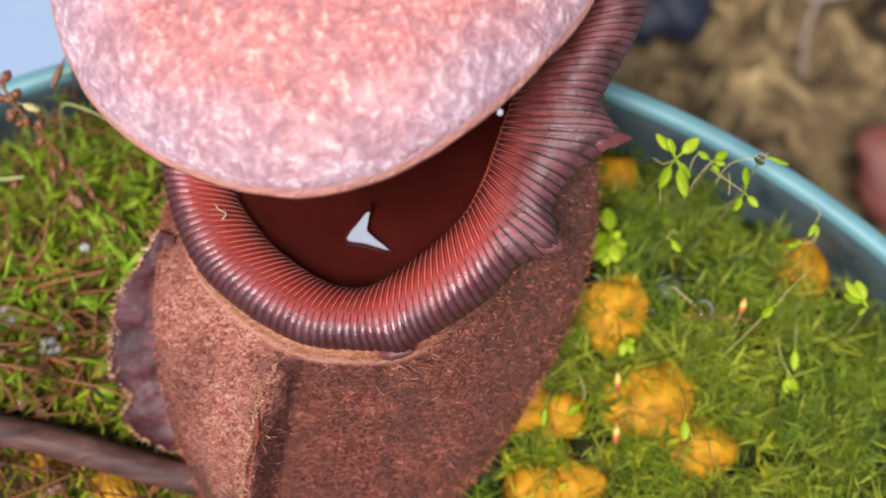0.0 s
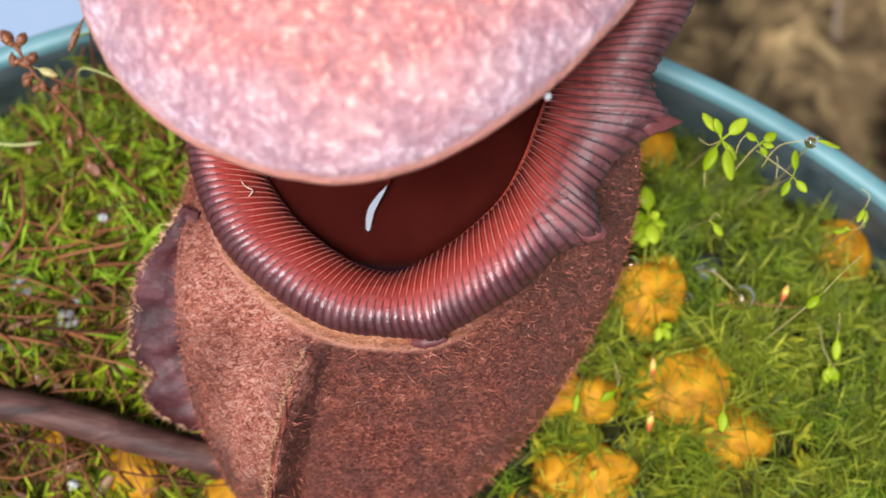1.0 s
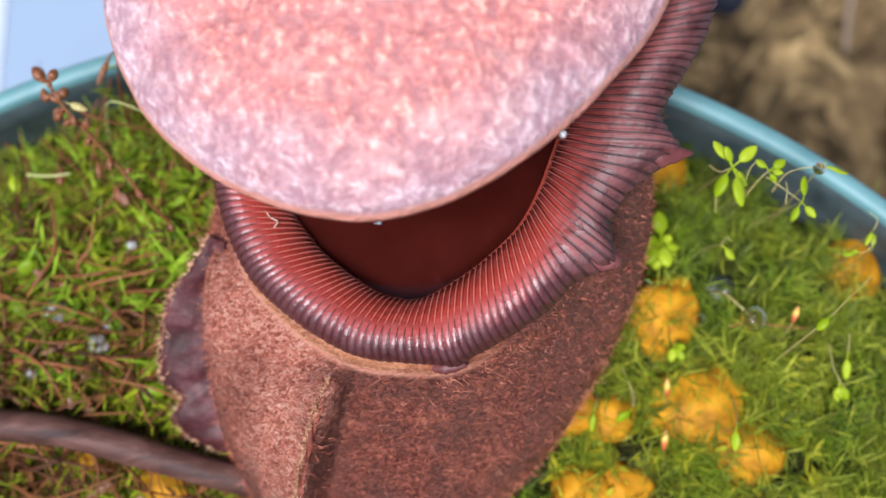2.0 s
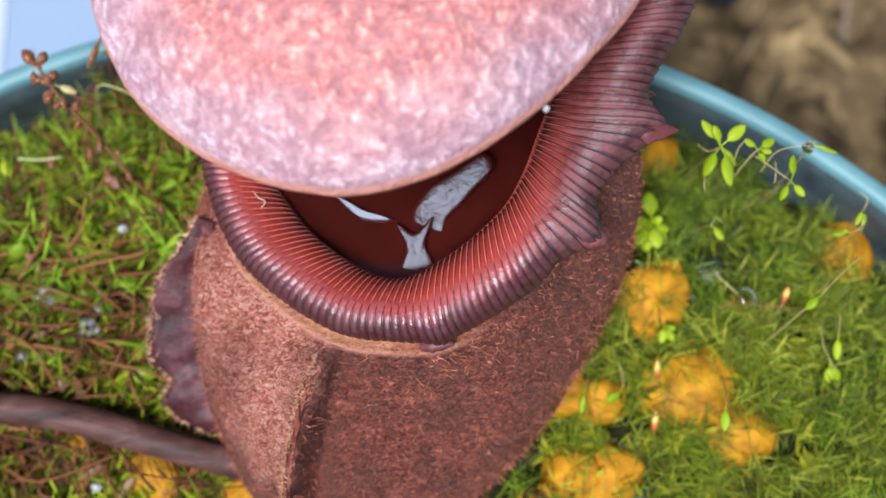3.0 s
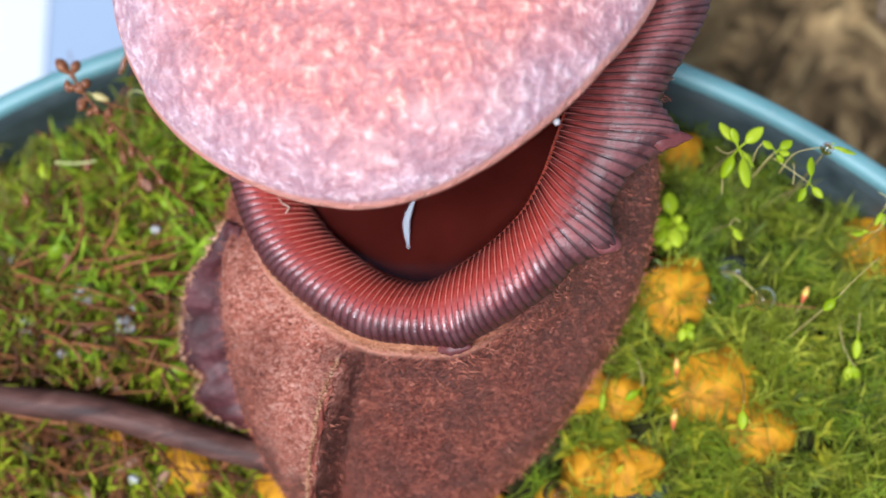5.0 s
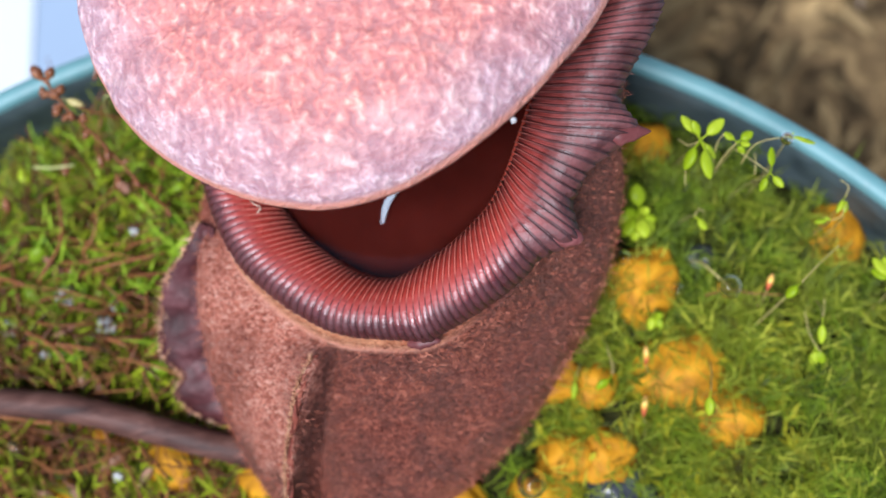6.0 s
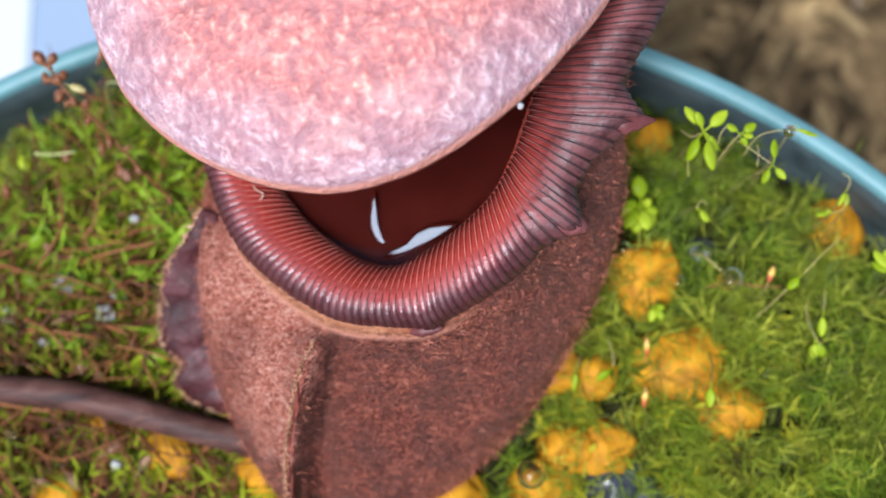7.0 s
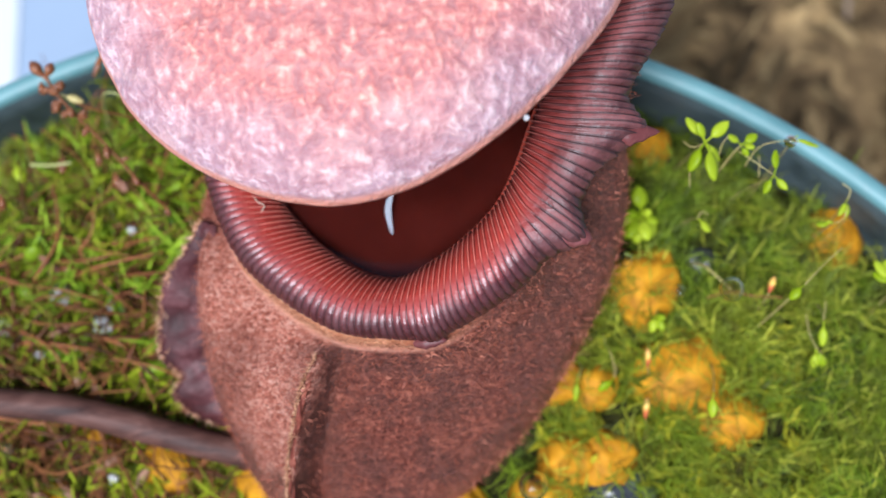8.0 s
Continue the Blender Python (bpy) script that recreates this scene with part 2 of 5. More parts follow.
def peristome_material():
    s = Shade("ribbed_collar", 0.3, spec=0.75)
    uv = s.node("ShaderNodeSeparateXYZ")
    s.link(s.uv(), uv.inputs[0])
    n = s.noise(350, 4, 0.6)
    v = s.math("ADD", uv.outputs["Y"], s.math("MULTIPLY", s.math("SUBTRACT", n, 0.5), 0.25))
    # red collar; shade at the inner lip and under the outer roll is in the ramp
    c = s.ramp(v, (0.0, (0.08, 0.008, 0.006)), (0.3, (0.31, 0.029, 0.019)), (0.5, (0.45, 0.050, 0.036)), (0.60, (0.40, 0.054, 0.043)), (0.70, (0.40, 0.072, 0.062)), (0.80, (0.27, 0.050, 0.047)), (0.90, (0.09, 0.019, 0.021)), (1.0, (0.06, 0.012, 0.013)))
    wave = s.math("PINGPONG", s.math("MULTIPLY", uv.outputs["X"], 1.0), 0.5)
    outer = s.ramp(uv.outputs["Y"], (0.52, (0, 0, 0)), (0.68, (1, 1, 1)))
    at = s.node("ShaderNodeSeparateXYZ")
    s.link(s.place((100, 100, 100)), at.inputs[0])
    # on the upper arm the painted shade of the grooves runs right across
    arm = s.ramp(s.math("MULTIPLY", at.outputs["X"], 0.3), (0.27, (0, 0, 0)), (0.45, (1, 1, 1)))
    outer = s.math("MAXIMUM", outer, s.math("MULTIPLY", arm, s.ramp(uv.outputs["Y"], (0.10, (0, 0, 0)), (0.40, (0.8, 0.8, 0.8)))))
    # shade between the outer ribs is put into the colour
    groove_shade = s.math("MULTIPLY", s.ramp(s.math("ADD", wave, s.math("MULTIPLY", arm, 0.09)), (0.36, (0, 0, 0)), (0.46, (1, 1, 1))), outer)
    c = s.mix(s.math("MULTIPLY", groove_shade, 0.9), c, (0.035, 0.007, 0.008))
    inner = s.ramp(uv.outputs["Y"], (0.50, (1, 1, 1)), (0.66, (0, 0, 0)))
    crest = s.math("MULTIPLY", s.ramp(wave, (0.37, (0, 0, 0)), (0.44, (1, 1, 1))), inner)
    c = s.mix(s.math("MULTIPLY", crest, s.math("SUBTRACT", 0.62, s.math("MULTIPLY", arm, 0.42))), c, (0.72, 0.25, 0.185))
    # the hollows beside the inner ribs are darkened as shade, too
    dip_shade = s.math("MULTIPLY", s.ramp(wave, (0.16, (0, 0, 0)), (0.32, (1, 1, 1)), (0.39, (0, 0, 0))), inner)
    c = s.mix(s.math("MULTIPLY", dip_shade, 0.5), c, (0.07, 0.007, 0.005))
    bloom = s.math("MULTIPLY", s.ramp(s.noise(330, 5, 0.65), (0.46, (0, 0, 0)), (0.66, (0.27, 0.27, 0.27))), s.ramp(uv.outputs["Y"], (0.5, (0.15, 0.15, 0.15)), (0.66, (1, 1, 1)), (0.95, (0.3, 0.3, 0.3))))
    c = s.mix(bloom, c, (0.30, 0.11, 0.115))
    dull = s.ramp(s.math("ADD", s.math("MULTIPLY", at.outputs["X"], 0.3), s.math("MULTIPLY", n, 0.2)), (0.45, (0, 0, 0)), (0.68, (0.28, 0.28, 0.28)))
    dull = s.math("MULTIPLY", dull, s.ramp(v, (0.60, (0, 0, 0)), (0.68, (1, 1, 1)), (0.96, (0.8, 0.8, 0.8))))
    c = s.mix(s.math("MULTIPLY", dull, s.math("SUBTRACT", 1.0, groove_shade)), c, (0.18, 0.07, 0.078))
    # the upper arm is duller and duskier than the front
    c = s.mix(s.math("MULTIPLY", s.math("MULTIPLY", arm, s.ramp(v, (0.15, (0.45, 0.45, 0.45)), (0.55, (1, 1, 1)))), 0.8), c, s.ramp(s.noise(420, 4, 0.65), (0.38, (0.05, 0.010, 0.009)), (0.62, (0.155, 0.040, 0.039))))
    c = s.mix(s.math("MULTIPLY", s.math("MULTIPLY", groove_shade, arm), 0.7), c, (0.03, 0.006, 0.007))
    s.color(c)
    s.link(s.math("ADD", s.ramp(s.noise(420, 5, 0.65), (0.34, (0.27, 0.27, 0.27)), (0.66, (0.58, 0.58, 0.58))), s.math("MULTIPLY", arm, 0.2)), s.bsdf.inputs["Roughness"])
    s.bump(s.noise(1100, 4), 0.4, 0.0004)
    return s.flesh(0.1).mat


def mottled(name, dark, mid, light, scale=300, rough=0.6, strength=0.4, depth=0.0004, stretch=(1, 1, 1), spec=0.4, detail=5):
    s = Shade(name, rough, spec=spec)
    n = s.noise(scale, detail, 0.62, vec=s.place(stretch), distort=0.4)
    b = s.noise(scale * 0.17, 3, 0.6)
    c = s.ramp(n, (0.3, dark), (0.52, mid), (0.74, light))
    c = s.mix(s.ramp(b, (0.4, (0, 0, 0)), (0.7, (0.55, 0.55, 0.55))), c, tuple(0.5 * (p + q) for p, q in zip(dark, mid)))
    s.color(c)
    s.bump(n, strength, depth)
    return s.mat


def leafy(name, dark, light, rough=0.45, glow=0.35, per_island=True, patch=None, brown=None):
    s = Shade(name, rough, spec=0.16)
    r = s.island() if per_island else s.random()
    c = s.ramp(r, (0.0, dark), (1.0, light))
    if patch:
        where = s.ramp(s.noise(75, 4, 0.6), (0.45, (0, 0, 0)), (0.68, (0.8, 0.8, 0.8)))
        c = s.mix(where, c, patch)
    if brown:
        where = s.ramp(s.noise(150, 4, 0.65), (0.52, (0, 0, 0)), (0.66, (0.9, 0.9, 0.9)))
        c = s.mix(where, c, brown)
    n = s.noise(260, 3)
    c = s.mix(s.math("MULTIPLY", n, 0.35), c, tuple(0.5 * v for v in dark))
    s.color(c)
    trans = s.node("ShaderNodeBsdfTranslucent")
    s.link(c, trans.inputs["Color"])
    m = s.node("ShaderNodeMixShader", Fac=glow)
    s.link(s.bsdf.outputs[0], m.inputs[1])
    s.link(trans.outputs[0], m.inputs[2])
    s.link(m.outputs[0], s.nt.nodes["Material Output"].inputs["Surface"])
    return s.mat


def liquid_material(name="pitcher_fluid", rough=0.015):
    s = Shade(name, rough, spec=0.5)
    s.bsdf.inputs["IOR"].default_value = 1.33
    # the blue of a reflected sky is put into the specular tint
    s.bsdf.inputs["Specular Tint"].default_value = (0.72, 0.88, 1.0, 1.0)
    n = s.noise(120, 4)
    s.color(s.ramp(n, (0.3, (0.035, 0.0044, 0.0031)), (0.7, (0.056, 0.0074, 0.0051))))
    if rough > 0.1:
        s.bump(s.noise(420, 3, 0.6, distort=1.0), 0.35, 0.0006)
    s.flesh(0.6)
    s.bsdf.inputs["Subsurface Scale"].default_value = 0.004
    return s.mat


def water_material():
    s = Shade("dew", 0.02)
    s.color((0.90, 0.84, 0.70))
    s.bsdf.inputs["IOR"].default_value = 1.29
    s.bsdf.inputs["Transmission Weight"].default_value = 1.0
    s.bsdf.inputs["Specular IOR Level"].default_value = 0.3
    return s.mat


def highlit_drop():
    s = Shade("highlit_dew", 0.06)
    # white base colour stands in for the bright highlights on the drops
    s.color(s.ramp(s.noise(900, 3), (0.35, (0.62, 0.63, 0.64)), (0.65, (0.97, 0.98, 0.98))))
    s.bsdf.inputs["IOR"].default_value = 1.33
    s.bsdf.inputs["Transmission Weight"].default_value = 0.45
    return s.mat


def pot_material():
    s = Shade("teal_plastic", 0.5, spec=0.45)
    n = s.noise(60, 4)
    f = s.noise(700, 3, vec=s.place((1, 1, 0.2)))
    c = s.ramp(n, (0.3, (0.095, 0.225, 0.235)), (0.7, (0.15, 0.32, 0.325)))
    c = s.mix(s.ramp(f, (0.55, (0, 0, 0)), (0.75, (0.5, 0.5, 0.5))), c, (0.20, 0.30, 0.30))
    s.color(c)
    s.bump(f, 0.15, 0.0002)
    return s.mat


def amber_material():
    s = Shade("amber_capsule", 0.35, spec=0.4)
    at = s.node("ShaderNodeSeparateXYZ")
    s.link(s.place((100, 100, 100)), at.inputs[0])
    n = s.math("ADD", at.outputs["X"], s.math("MULTIPLY", s.math("SUBTRACT", s.noise(500, 3), 0.5), 0.3))
    s.color(s.ramp(n, (0.1, (0.42, 0.07, 0.035)), (0.42, (0.55, 0.14, 0.04)), (0.6, (0.75, 0.50, 0.08)), (0.9, (0.70, 0.36, 0.10))))
    return s.mat


LID = lid_material()
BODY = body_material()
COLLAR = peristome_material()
INSIDE = mottled("inner_wall", (0.26, 0.036, 0.022), (0.36, 0.055, 0.034), (0.44, 0.075, 0.048), 200, 0.4, 0.2)
WING = mottled("wing_skin", (0.026, 0.007, 0.007), (0.068, 0.018, 0.019), (0.17, 0.068, 0.070), 260, 0.5, 0.7, spec=0.25)
FELT = mottled("felt_hair", (0.12, 0.026, 0.017), (0.46, 0.14, 0.085), (0.80, 0.34, 0.22), 420, 0.45, 0.1, spec=0.15)
FRINGE = mottled("fringe_hair", (0.36, 0.16, 0.085), (0.60, 0.32, 0.18), (0.80, 0.54, 0.37), 600, 0.6, 0.1)
TOOTH = mottled("tooth_skin", (0.07, 0.016, 0.016), (0.145, 0.040, 0.038), (0.28, 0.10, 0.095), 400, 0.45, 0.3, spec=0.3)
FLANGE = mottled("wing_crest", (0.10, 0.020, 0.014), (0.28, 0.07, 0.045), (0.55, 0.22, 0.14), 500, 0.5, 0.5)
TENDRIL = mottled("tendril_bark", (0.022, 0.008, 0.006), (0.088, 0.036, 0.026), (0.17, 0.080, 0.060), 420, 0.6, 0.6, stretch=(0.35, 1, 1), spec=0.3)
LIQUID = liquid_material()
RUFFLED = liquid_material("ruffled_fluid", 0.28)
DEW = water_material()
DEW_HIGHLIT = highlit_drop()
POT = pot_material()
# dark partly from soil, partly from the pot's inner shade put into the colour
POT_DARK = mottled("soiled_shaded_plastic", (0.030, 0.044, 0.047), (0.075, 0.105, 0.112), (0.12, 0.155, 0.16), 130, 0.5, 0.2)
SOIL = mottled("wet_moss_bed", (0.006, 0.006, 0.002), (0.020, 0.020, 0.005), (0.06, 0.055, 0.012), 420, 0.85, 0.8, 0.001, spec=0.08)
PEBBLE = mottled("ochre_clay", (0.15, 0.052, 0.005), (0.56, 0.25, 0.012), (0.84, 0.47, 0.035), 160, 0.6, 0.5, 0.0006, spec=0.12)
STONE = mottled("grey_stone", (0.012, 0.013, 0.016), (0.045, 0.048, 0.056), (0.16, 0.165, 0.18), 300, 0.22, 0.5, spec=0.5)
MOSS_DARK = leafy("fine_moss", (0.013, 0.032, 0.002), (0.29, 0.42, 0.025), 0.45, 0.32, patch=(0.32, 0.36, 0.03), brown=(0.045, 0.04, 0.010))
MOSS_BRIGHT = leafy("leafy_moss", (0.022, 0.034, 0.003), (0.50, 0.60, 0.03), 0.35, 0.36, patch=(0.28, 0.29, 0.03), brown=(0.07, 0.04, 0.014))
MOSS_GOLD = leafy("golden_moss", (0.10, 0.12, 0.006), (0.62, 0.56, 0.035), 0.4, 0.35, brown=(0.05, 0.04, 0.010))
MOSS_PALE = leafy("pale_moss", (0.20, 0.25, 0.014), (0.62, 0.62, 0.07), 0.45, 0.35)
MOSS_LIGHT = leafy("light_moss", (0.13, 0.24, 0.010), (0.44, 0.64, 0.05), 0.4, 0.35)
STRAW = leafy("dry_stalks", (0.045, 0.014, 0.007), (0.40, 0.155, 0.058), 0.4, 0.2)
TWIG = leafy("red_brown_twig", (0.05, 0.015, 0.007), (0.40, 0.145, 0.055), 0.3, 0.1, False)
BRACT_SKIN = leafy("withered_bract", (0.20, 0.075, 0.04), (0.62, 0.36, 0.24), 0.4, 0.2, False)
FROND = leafy("round_moss_leaf", (0.08, 0.15, 0.008), (0.40, 0.58, 0.03), 0.35, 0.4, False)
SPROUT = leafy("sprout_leaf", (0.34, 0.48, 0.012), (0.60, 0.72, 0.05), 0.35, 0.4, False)
STALK = mottled("sprout_stalk", (0.28, 0.20, 0.07), (0.42, 0.34, 0.12), (0.55, 0.50, 0.20), 500, 0.5, 0.1)
CAPSULE = mottled("rust_capsule", (0.035, 0.010, 0.005), (0.22, 0.070, 0.026), (0.62, 0.30, 0.13), 900, 0.22, 0.3)
AMBER = amber_material()
BLADE = mottled("dry_grass", (0.30, 0.32, 0.10), (0.48, 0.50, 0.18), (0.62, 0.62, 0.30), 400, 0.5, 0.2, spec=0.2)
THREAD = mottled("pale_fibre", (0.45, 0.30, 0.22), (0.6, 0.45, 0.34), (0.7, 0.58, 0.45), 500, 0.5, 0.1)
BENCH = mottled("pale_bench", (0.21, 0.28, 0.37), (0.26, 0.34, 0.44), (0.32, 0.40, 0.50), 9, 0.5, 0.1)
FLOOR = mottled("grey_floor", (0.16, 0.155, 0.15), (0.22, 0.215, 0.205), (0.28, 0.27, 0.26), 6, 0.8, 0.2)
SHEET = mottled("white_sheet", (0.46, 0.50, 0.53), (0.53, 0.57, 0.60), (0.60, 0.63, 0.65), 12, 0.5, 0.1)
LITTER = mottled("bark_litter", (0.013, 0.009, 0.005), (0.165, 0.108, 0.052), (0.48, 0.325, 0.15), 120, 0.85, 0.8, 0.004, detail=3, spec=0.1)
SHREDS = leafy("litter_shreds", (0.014, 0.009, 0.005), (0.52, 0.36, 0.17), 0.8, 0.1)
NAVY = mottled("navy_plastic", (0.006, 0.007, 0.014), (0.012, 0.014, 0.026), (0.03, 0.032, 0.05), 60, 0.6, 0.1)
RUSSET = mottled("russet_leaf", (0.10, 0.025, 0.016), (0.20, 0.055, 0.035), (0.28, 0.09, 0.06), 90, 0.6, 0.3)
WITHER = mottled("withered_leaf", (0.18, 0.125, 0.09), (0.27, 0.195, 0.15), (0.36, 0.27, 0.21), 70, 0.7, 0.3)


# ---- building ----
def mesh_of(name, verts, faces, uvs=None, smooth=True):
    me = bpy.data.meshes.new(name)
    me.from_pydata([tuple(v) for v in np.asarray(verts, float) * CM], [], [tuple(int(i) for i in f) for f in faces])
    if uvs is not None:
        layer = me.uv_layers.new(name="uv")
        idx = np.empty(len(me.loops), dtype=np.int32)
        me.loops.foreach_get("vertex_index", idx)
        layer.data.foreach_set("uv", np.asarray(uvs, np.float32)[idx].ravel())
    me.polygons.foreach_set("use_smooth", [smooth] * len(me.polygons))
    me.update()
    return me


def part(name, me, material, parent=None, label=""):
    ob = new(name, me)
    if me.materials:
        me.materials[0] = material
    else:
        me.materials.append(material)
    if parent:
        ob.parent = parent
    return tagged(ob, label)


def thing(name, at, label, category, group="", kind=""):
    """An empty at the thing's base (in cm) that carries its parts."""
    ob = new(name)
    ob.empty_display_size = 0.002
    ob.location = Vector(at) * CM
    return tagged(ob, label, category, group, kind)


def grid(rows, close_u=True, close_ends=False):
    """Faces over rows of equally many points: rows[j][i]."""
    nv, nu = rows.shape[0], rows.shape[1]
    faces = []
    for j in range(nv - 1):
        for i in range(nu if close_u else nu - 1):
            k = (i + 1) % nu
            faces.append((j * nu + i, j * nu + k, (j + 1) * nu + k, (j + 1) * nu + i))
    if close_ends:
        faces.append(tuple(range(nu))[::-1])
        faces.append(tuple((nv - 1) * nu + i for i in range(nu)))
    return rows.reshape(-1, rows.shape[-1]), faces


def spline(points, count, closed=True):
    """Catmull-Rom through the points, count samples."""
    p = np.asarray(points, float)
    n = len(p)
    out = []
    span = n if closed else n - 1
    for k in range(count):
        s = k / count * span if closed else k / (count - 1) * span
        i = min(int(s), span - 1)
        f = s - i
        ids = [(i + d) % n if closed else min(max(i + d, 0), n - 1) for d in (-1, 0, 1, 2)]
        a, b, c, d = p[ids]
        out.append(0.5 * (2 * b + (c - a) * f + (2 * a - 5 * b + 4 * c - d) * f * f + (3 * b - a - 3 * c + d) * f ** 3))
    return np.array(out)


def tube(path, radius, sides=8):
    """Rows round a path; radius is a number or one a point."""
    path = np.asarray(path, float)
    r = np.broadcast_to(radius, (len(path),))
    t = np.gradient(path, axis=0)
    t /= np.linalg.norm(t, axis=1, keepdims=True) + 1e-9
    rows = []
    ref = np.array([0.0, 0.0, 1.0])
    if abs(t[0] @ ref) > 0.9:
        ref = np.array([0.0, 1.0, 0.0])
    for k in range(len(path)):
        u = ref - (ref @ t[k]) * t[k]
        u /= np.linalg.norm(u) + 1e-9
        w = np.cross(t[k], u)
        ref = u
        a = np.arange(sides) * 2 * math.pi / sides
        rows.append(path[k] + r[k] * (np.cos(a)[:, None] * u + np.sin(a)[:, None] * w))
    return np.array(rows)


def join(pieces):
    """Joins (verts, faces) pairs into one."""
    vs, fs, n = [], [], 0
    for v, f in pieces:
        vs.append(v)
        fs.extend(tuple(i + n for i in q) for q in f)
        n += len(v)
    return np.concatenate(vs), fs


def wobble(p, scale, seed=0.0):
    return noise.noise(Vector((p[0] * scale + seed, p[1] * scale - seed, p[2] * scale + 2 * seed)))


def lump(radius, seed, rough=0.25, flat=(1, 1, 1), rings=16, sides=24):
    """A rough rounded lump."""
    rows = []
    for j in range(rings + 1):
        th = math.pi * j / rings
        row = []
        for i in range(sides):
            a = 2 * math.pi * i / sides
            d = np.array([math.sin(th) * math.cos(a), math.sin(th) * math.sin(a), math.cos(th)])
            k = 1 + rough * (wobble(d, 1.3, seed) + 0.5 * wobble(d, 3.1, seed + 5) + 0.25 * wobble(d, 7.0, seed + 9))
            row.append(d * radius * k * np.array(flat))
        rows.append(row)
    return grid(np.array(rows))


# ---- bench and background ----
def bench():
    n = 40
    a = np.arange(4 * n) * 2 * math.pi / (4 * n)
    # a square top with rounded corners, worn edge and some thickness
    side = np.stack([np.sign(np.cos(a)) * np.abs(np.cos(a)) ** 0.2, np.sign(np.sin(a)) * np.abs(np.sin(a)) ** 0.2], 1)
    rows = []
    for q, z in [(k / 12, -12.0) for k in range(12)] + [(0.994, -12.0), (0.998, -12.15), (1.0, -12.5), (1.0, -14.6), (0.996, -15.0), (0.0, -15.0)]:
        rows.append([(60 * q * x, 60 * q * y, z) for x, y in side])
    v, f = grid(np.array(rows))
    tagged(part("bench_top", mesh_of("bench_top", v, f), BENCH), "pale blue-grey bench top under the pot", "bench", kind="structure")
    rows = np.array([[(x, y, -90.0) for x in (-6000, -100, 100, 6000)] for y in (-6000, -100, 100, 6000)])
    v, f = grid(rows, close_u=False)
    tagged(part("ground", mesh_of("ground", v, f), FLOOR), "plain grey floor under the bench", "floor", kind="structure")


bench()


def litter_tray():
    t = thing("litter_bed", (9, 14, -12), "blurred bed of brown bark litter and dead moss behind the pot", "plant litter", kind="stuff")
    n = 90
    rows = []
    for j in range(n):
        row = []
        for i in range(n):
            x, y = -8 + 22 * i / (n - 1), -12 + 24 * j / (n - 1)
            e = min(1.0, 3 * min(i, n - 1 - i) / n, 3 * min(j, n - 1 - j) / n)
            h = e * (2.0 + 1.1 * wobble((x, y, 0), 0.55, 3) + 0.7 * wobble((x, y, 0), 1.4, 8) + 0.4 * wobble((x, y, 0), 3.1, 1))
            row.append((x, y, h))
        rows.append(row)
    v, f = grid(np.array(rows), close_u=False)
    part("bed", mesh_of("bed", v, f), LITTER, t)
    rng = random.Random(31)
    pieces = []
    for k in range(760):
        x, y = rng.uniform(-7, 12), rng.uniform(-11, 8)
        i, j = int((x + 8) / 22 * (n - 1)), int((y + 12) / 24 * (n - 1))
        z = rows[j][i][2] + 0.12
        a, l, w = rng.uniform(0, 6.28), rng.uniform(0.25, 0.9), rng.uniform(0.10, 0.42)
        bend = rng.uniform(-0.5, 0.5)
        p = [(x + q * l * math.cos(a + bend * q), y + q * l * math.sin(a + bend * q), z + 0.25 * math.sin(3 * q) * rng.uniform(0, 1)) for q in (-1, -0.4, 0.3, 1)]
        pieces.append(grid(tube(spline(p, 8, closed=False), np.array([0.02, 0.7, 1, 1, 0.9, 0.8, 0.5, 0.02]) * w * 0.5, 6)))
    sv, sf = join(pieces)
    part("shreds", mesh_of("shreds", sv, sf), SHREDS, t, "tan and dark shreds of bark and dead leaves")
    return t


litter_tray()


def background_things():
    rows = np.array([[(x, y, z) for x, y in ((-40, -8), (-12.0, -8), (-11.5, 30), (-40, 30))] for z in (-11.99, -11.93)])
    v, f = grid(rows, close_ends=True)
    tagged(part("white_sheet", mesh_of("white_sheet", v, f, smooth=False), SHEET), "bright white sheet lying on the bench", "sheet")
    v, f = lump(1.15, 4.2, 0.3, (1.0, 1.5, 0.7))
    ob = tagged(part("plastic_shard", mesh_of("plastic_shard", v, f), NAVY), "dark navy plastic shard among the litter", "shard")
    ob.location = Vector((5.5, 8.9, -9.4)) * CM
    v, f = lump(1.3, 8.4, 0.25, (1.5, 0.9, 0.4))
    ob = tagged(part("dead_leaf", mesh_of("dead_leaf", v, f), RUSSET), "russet-brown dead leaf on the litter", "leaf")
    ob.location, ob.rotation_euler = Vector((10.9, 3.7, -9.6)) * CM, (0.1, 0.1, -0.7)
    t = thing("withered_leaf", (8.4, 6.9, -9.8), "withered pinkish-grey leaf on a thin stalk", "leaf")
    v, f = lump(1.3, 2.2, 0.2, (1.0, 0.62, 0.2))
    blade = part("blade", mesh_of("blade", v, f), WITHER, t)
    blade.location, blade.rotation_euler = Vector((1.0, 2.1, 0.7)) * CM, (0, 0, 0.5)
    v, f = grid(tube(spline([(0, -0.4, 0), (0.1, 0.7, 0.3), (0.6, 1.7, 0.6)], 10, closed=False), np.linspace(0.04, 0.07, 10), 8), close_ends=True)
    part("stalk", mesh_of("leaf_stalk", v, f), WITHER, t)


background_things()


# ---- pot ----
POT_X, POT_Y, POT_R, POT_Z = -1.52, -7.52, 11.01, 0.3


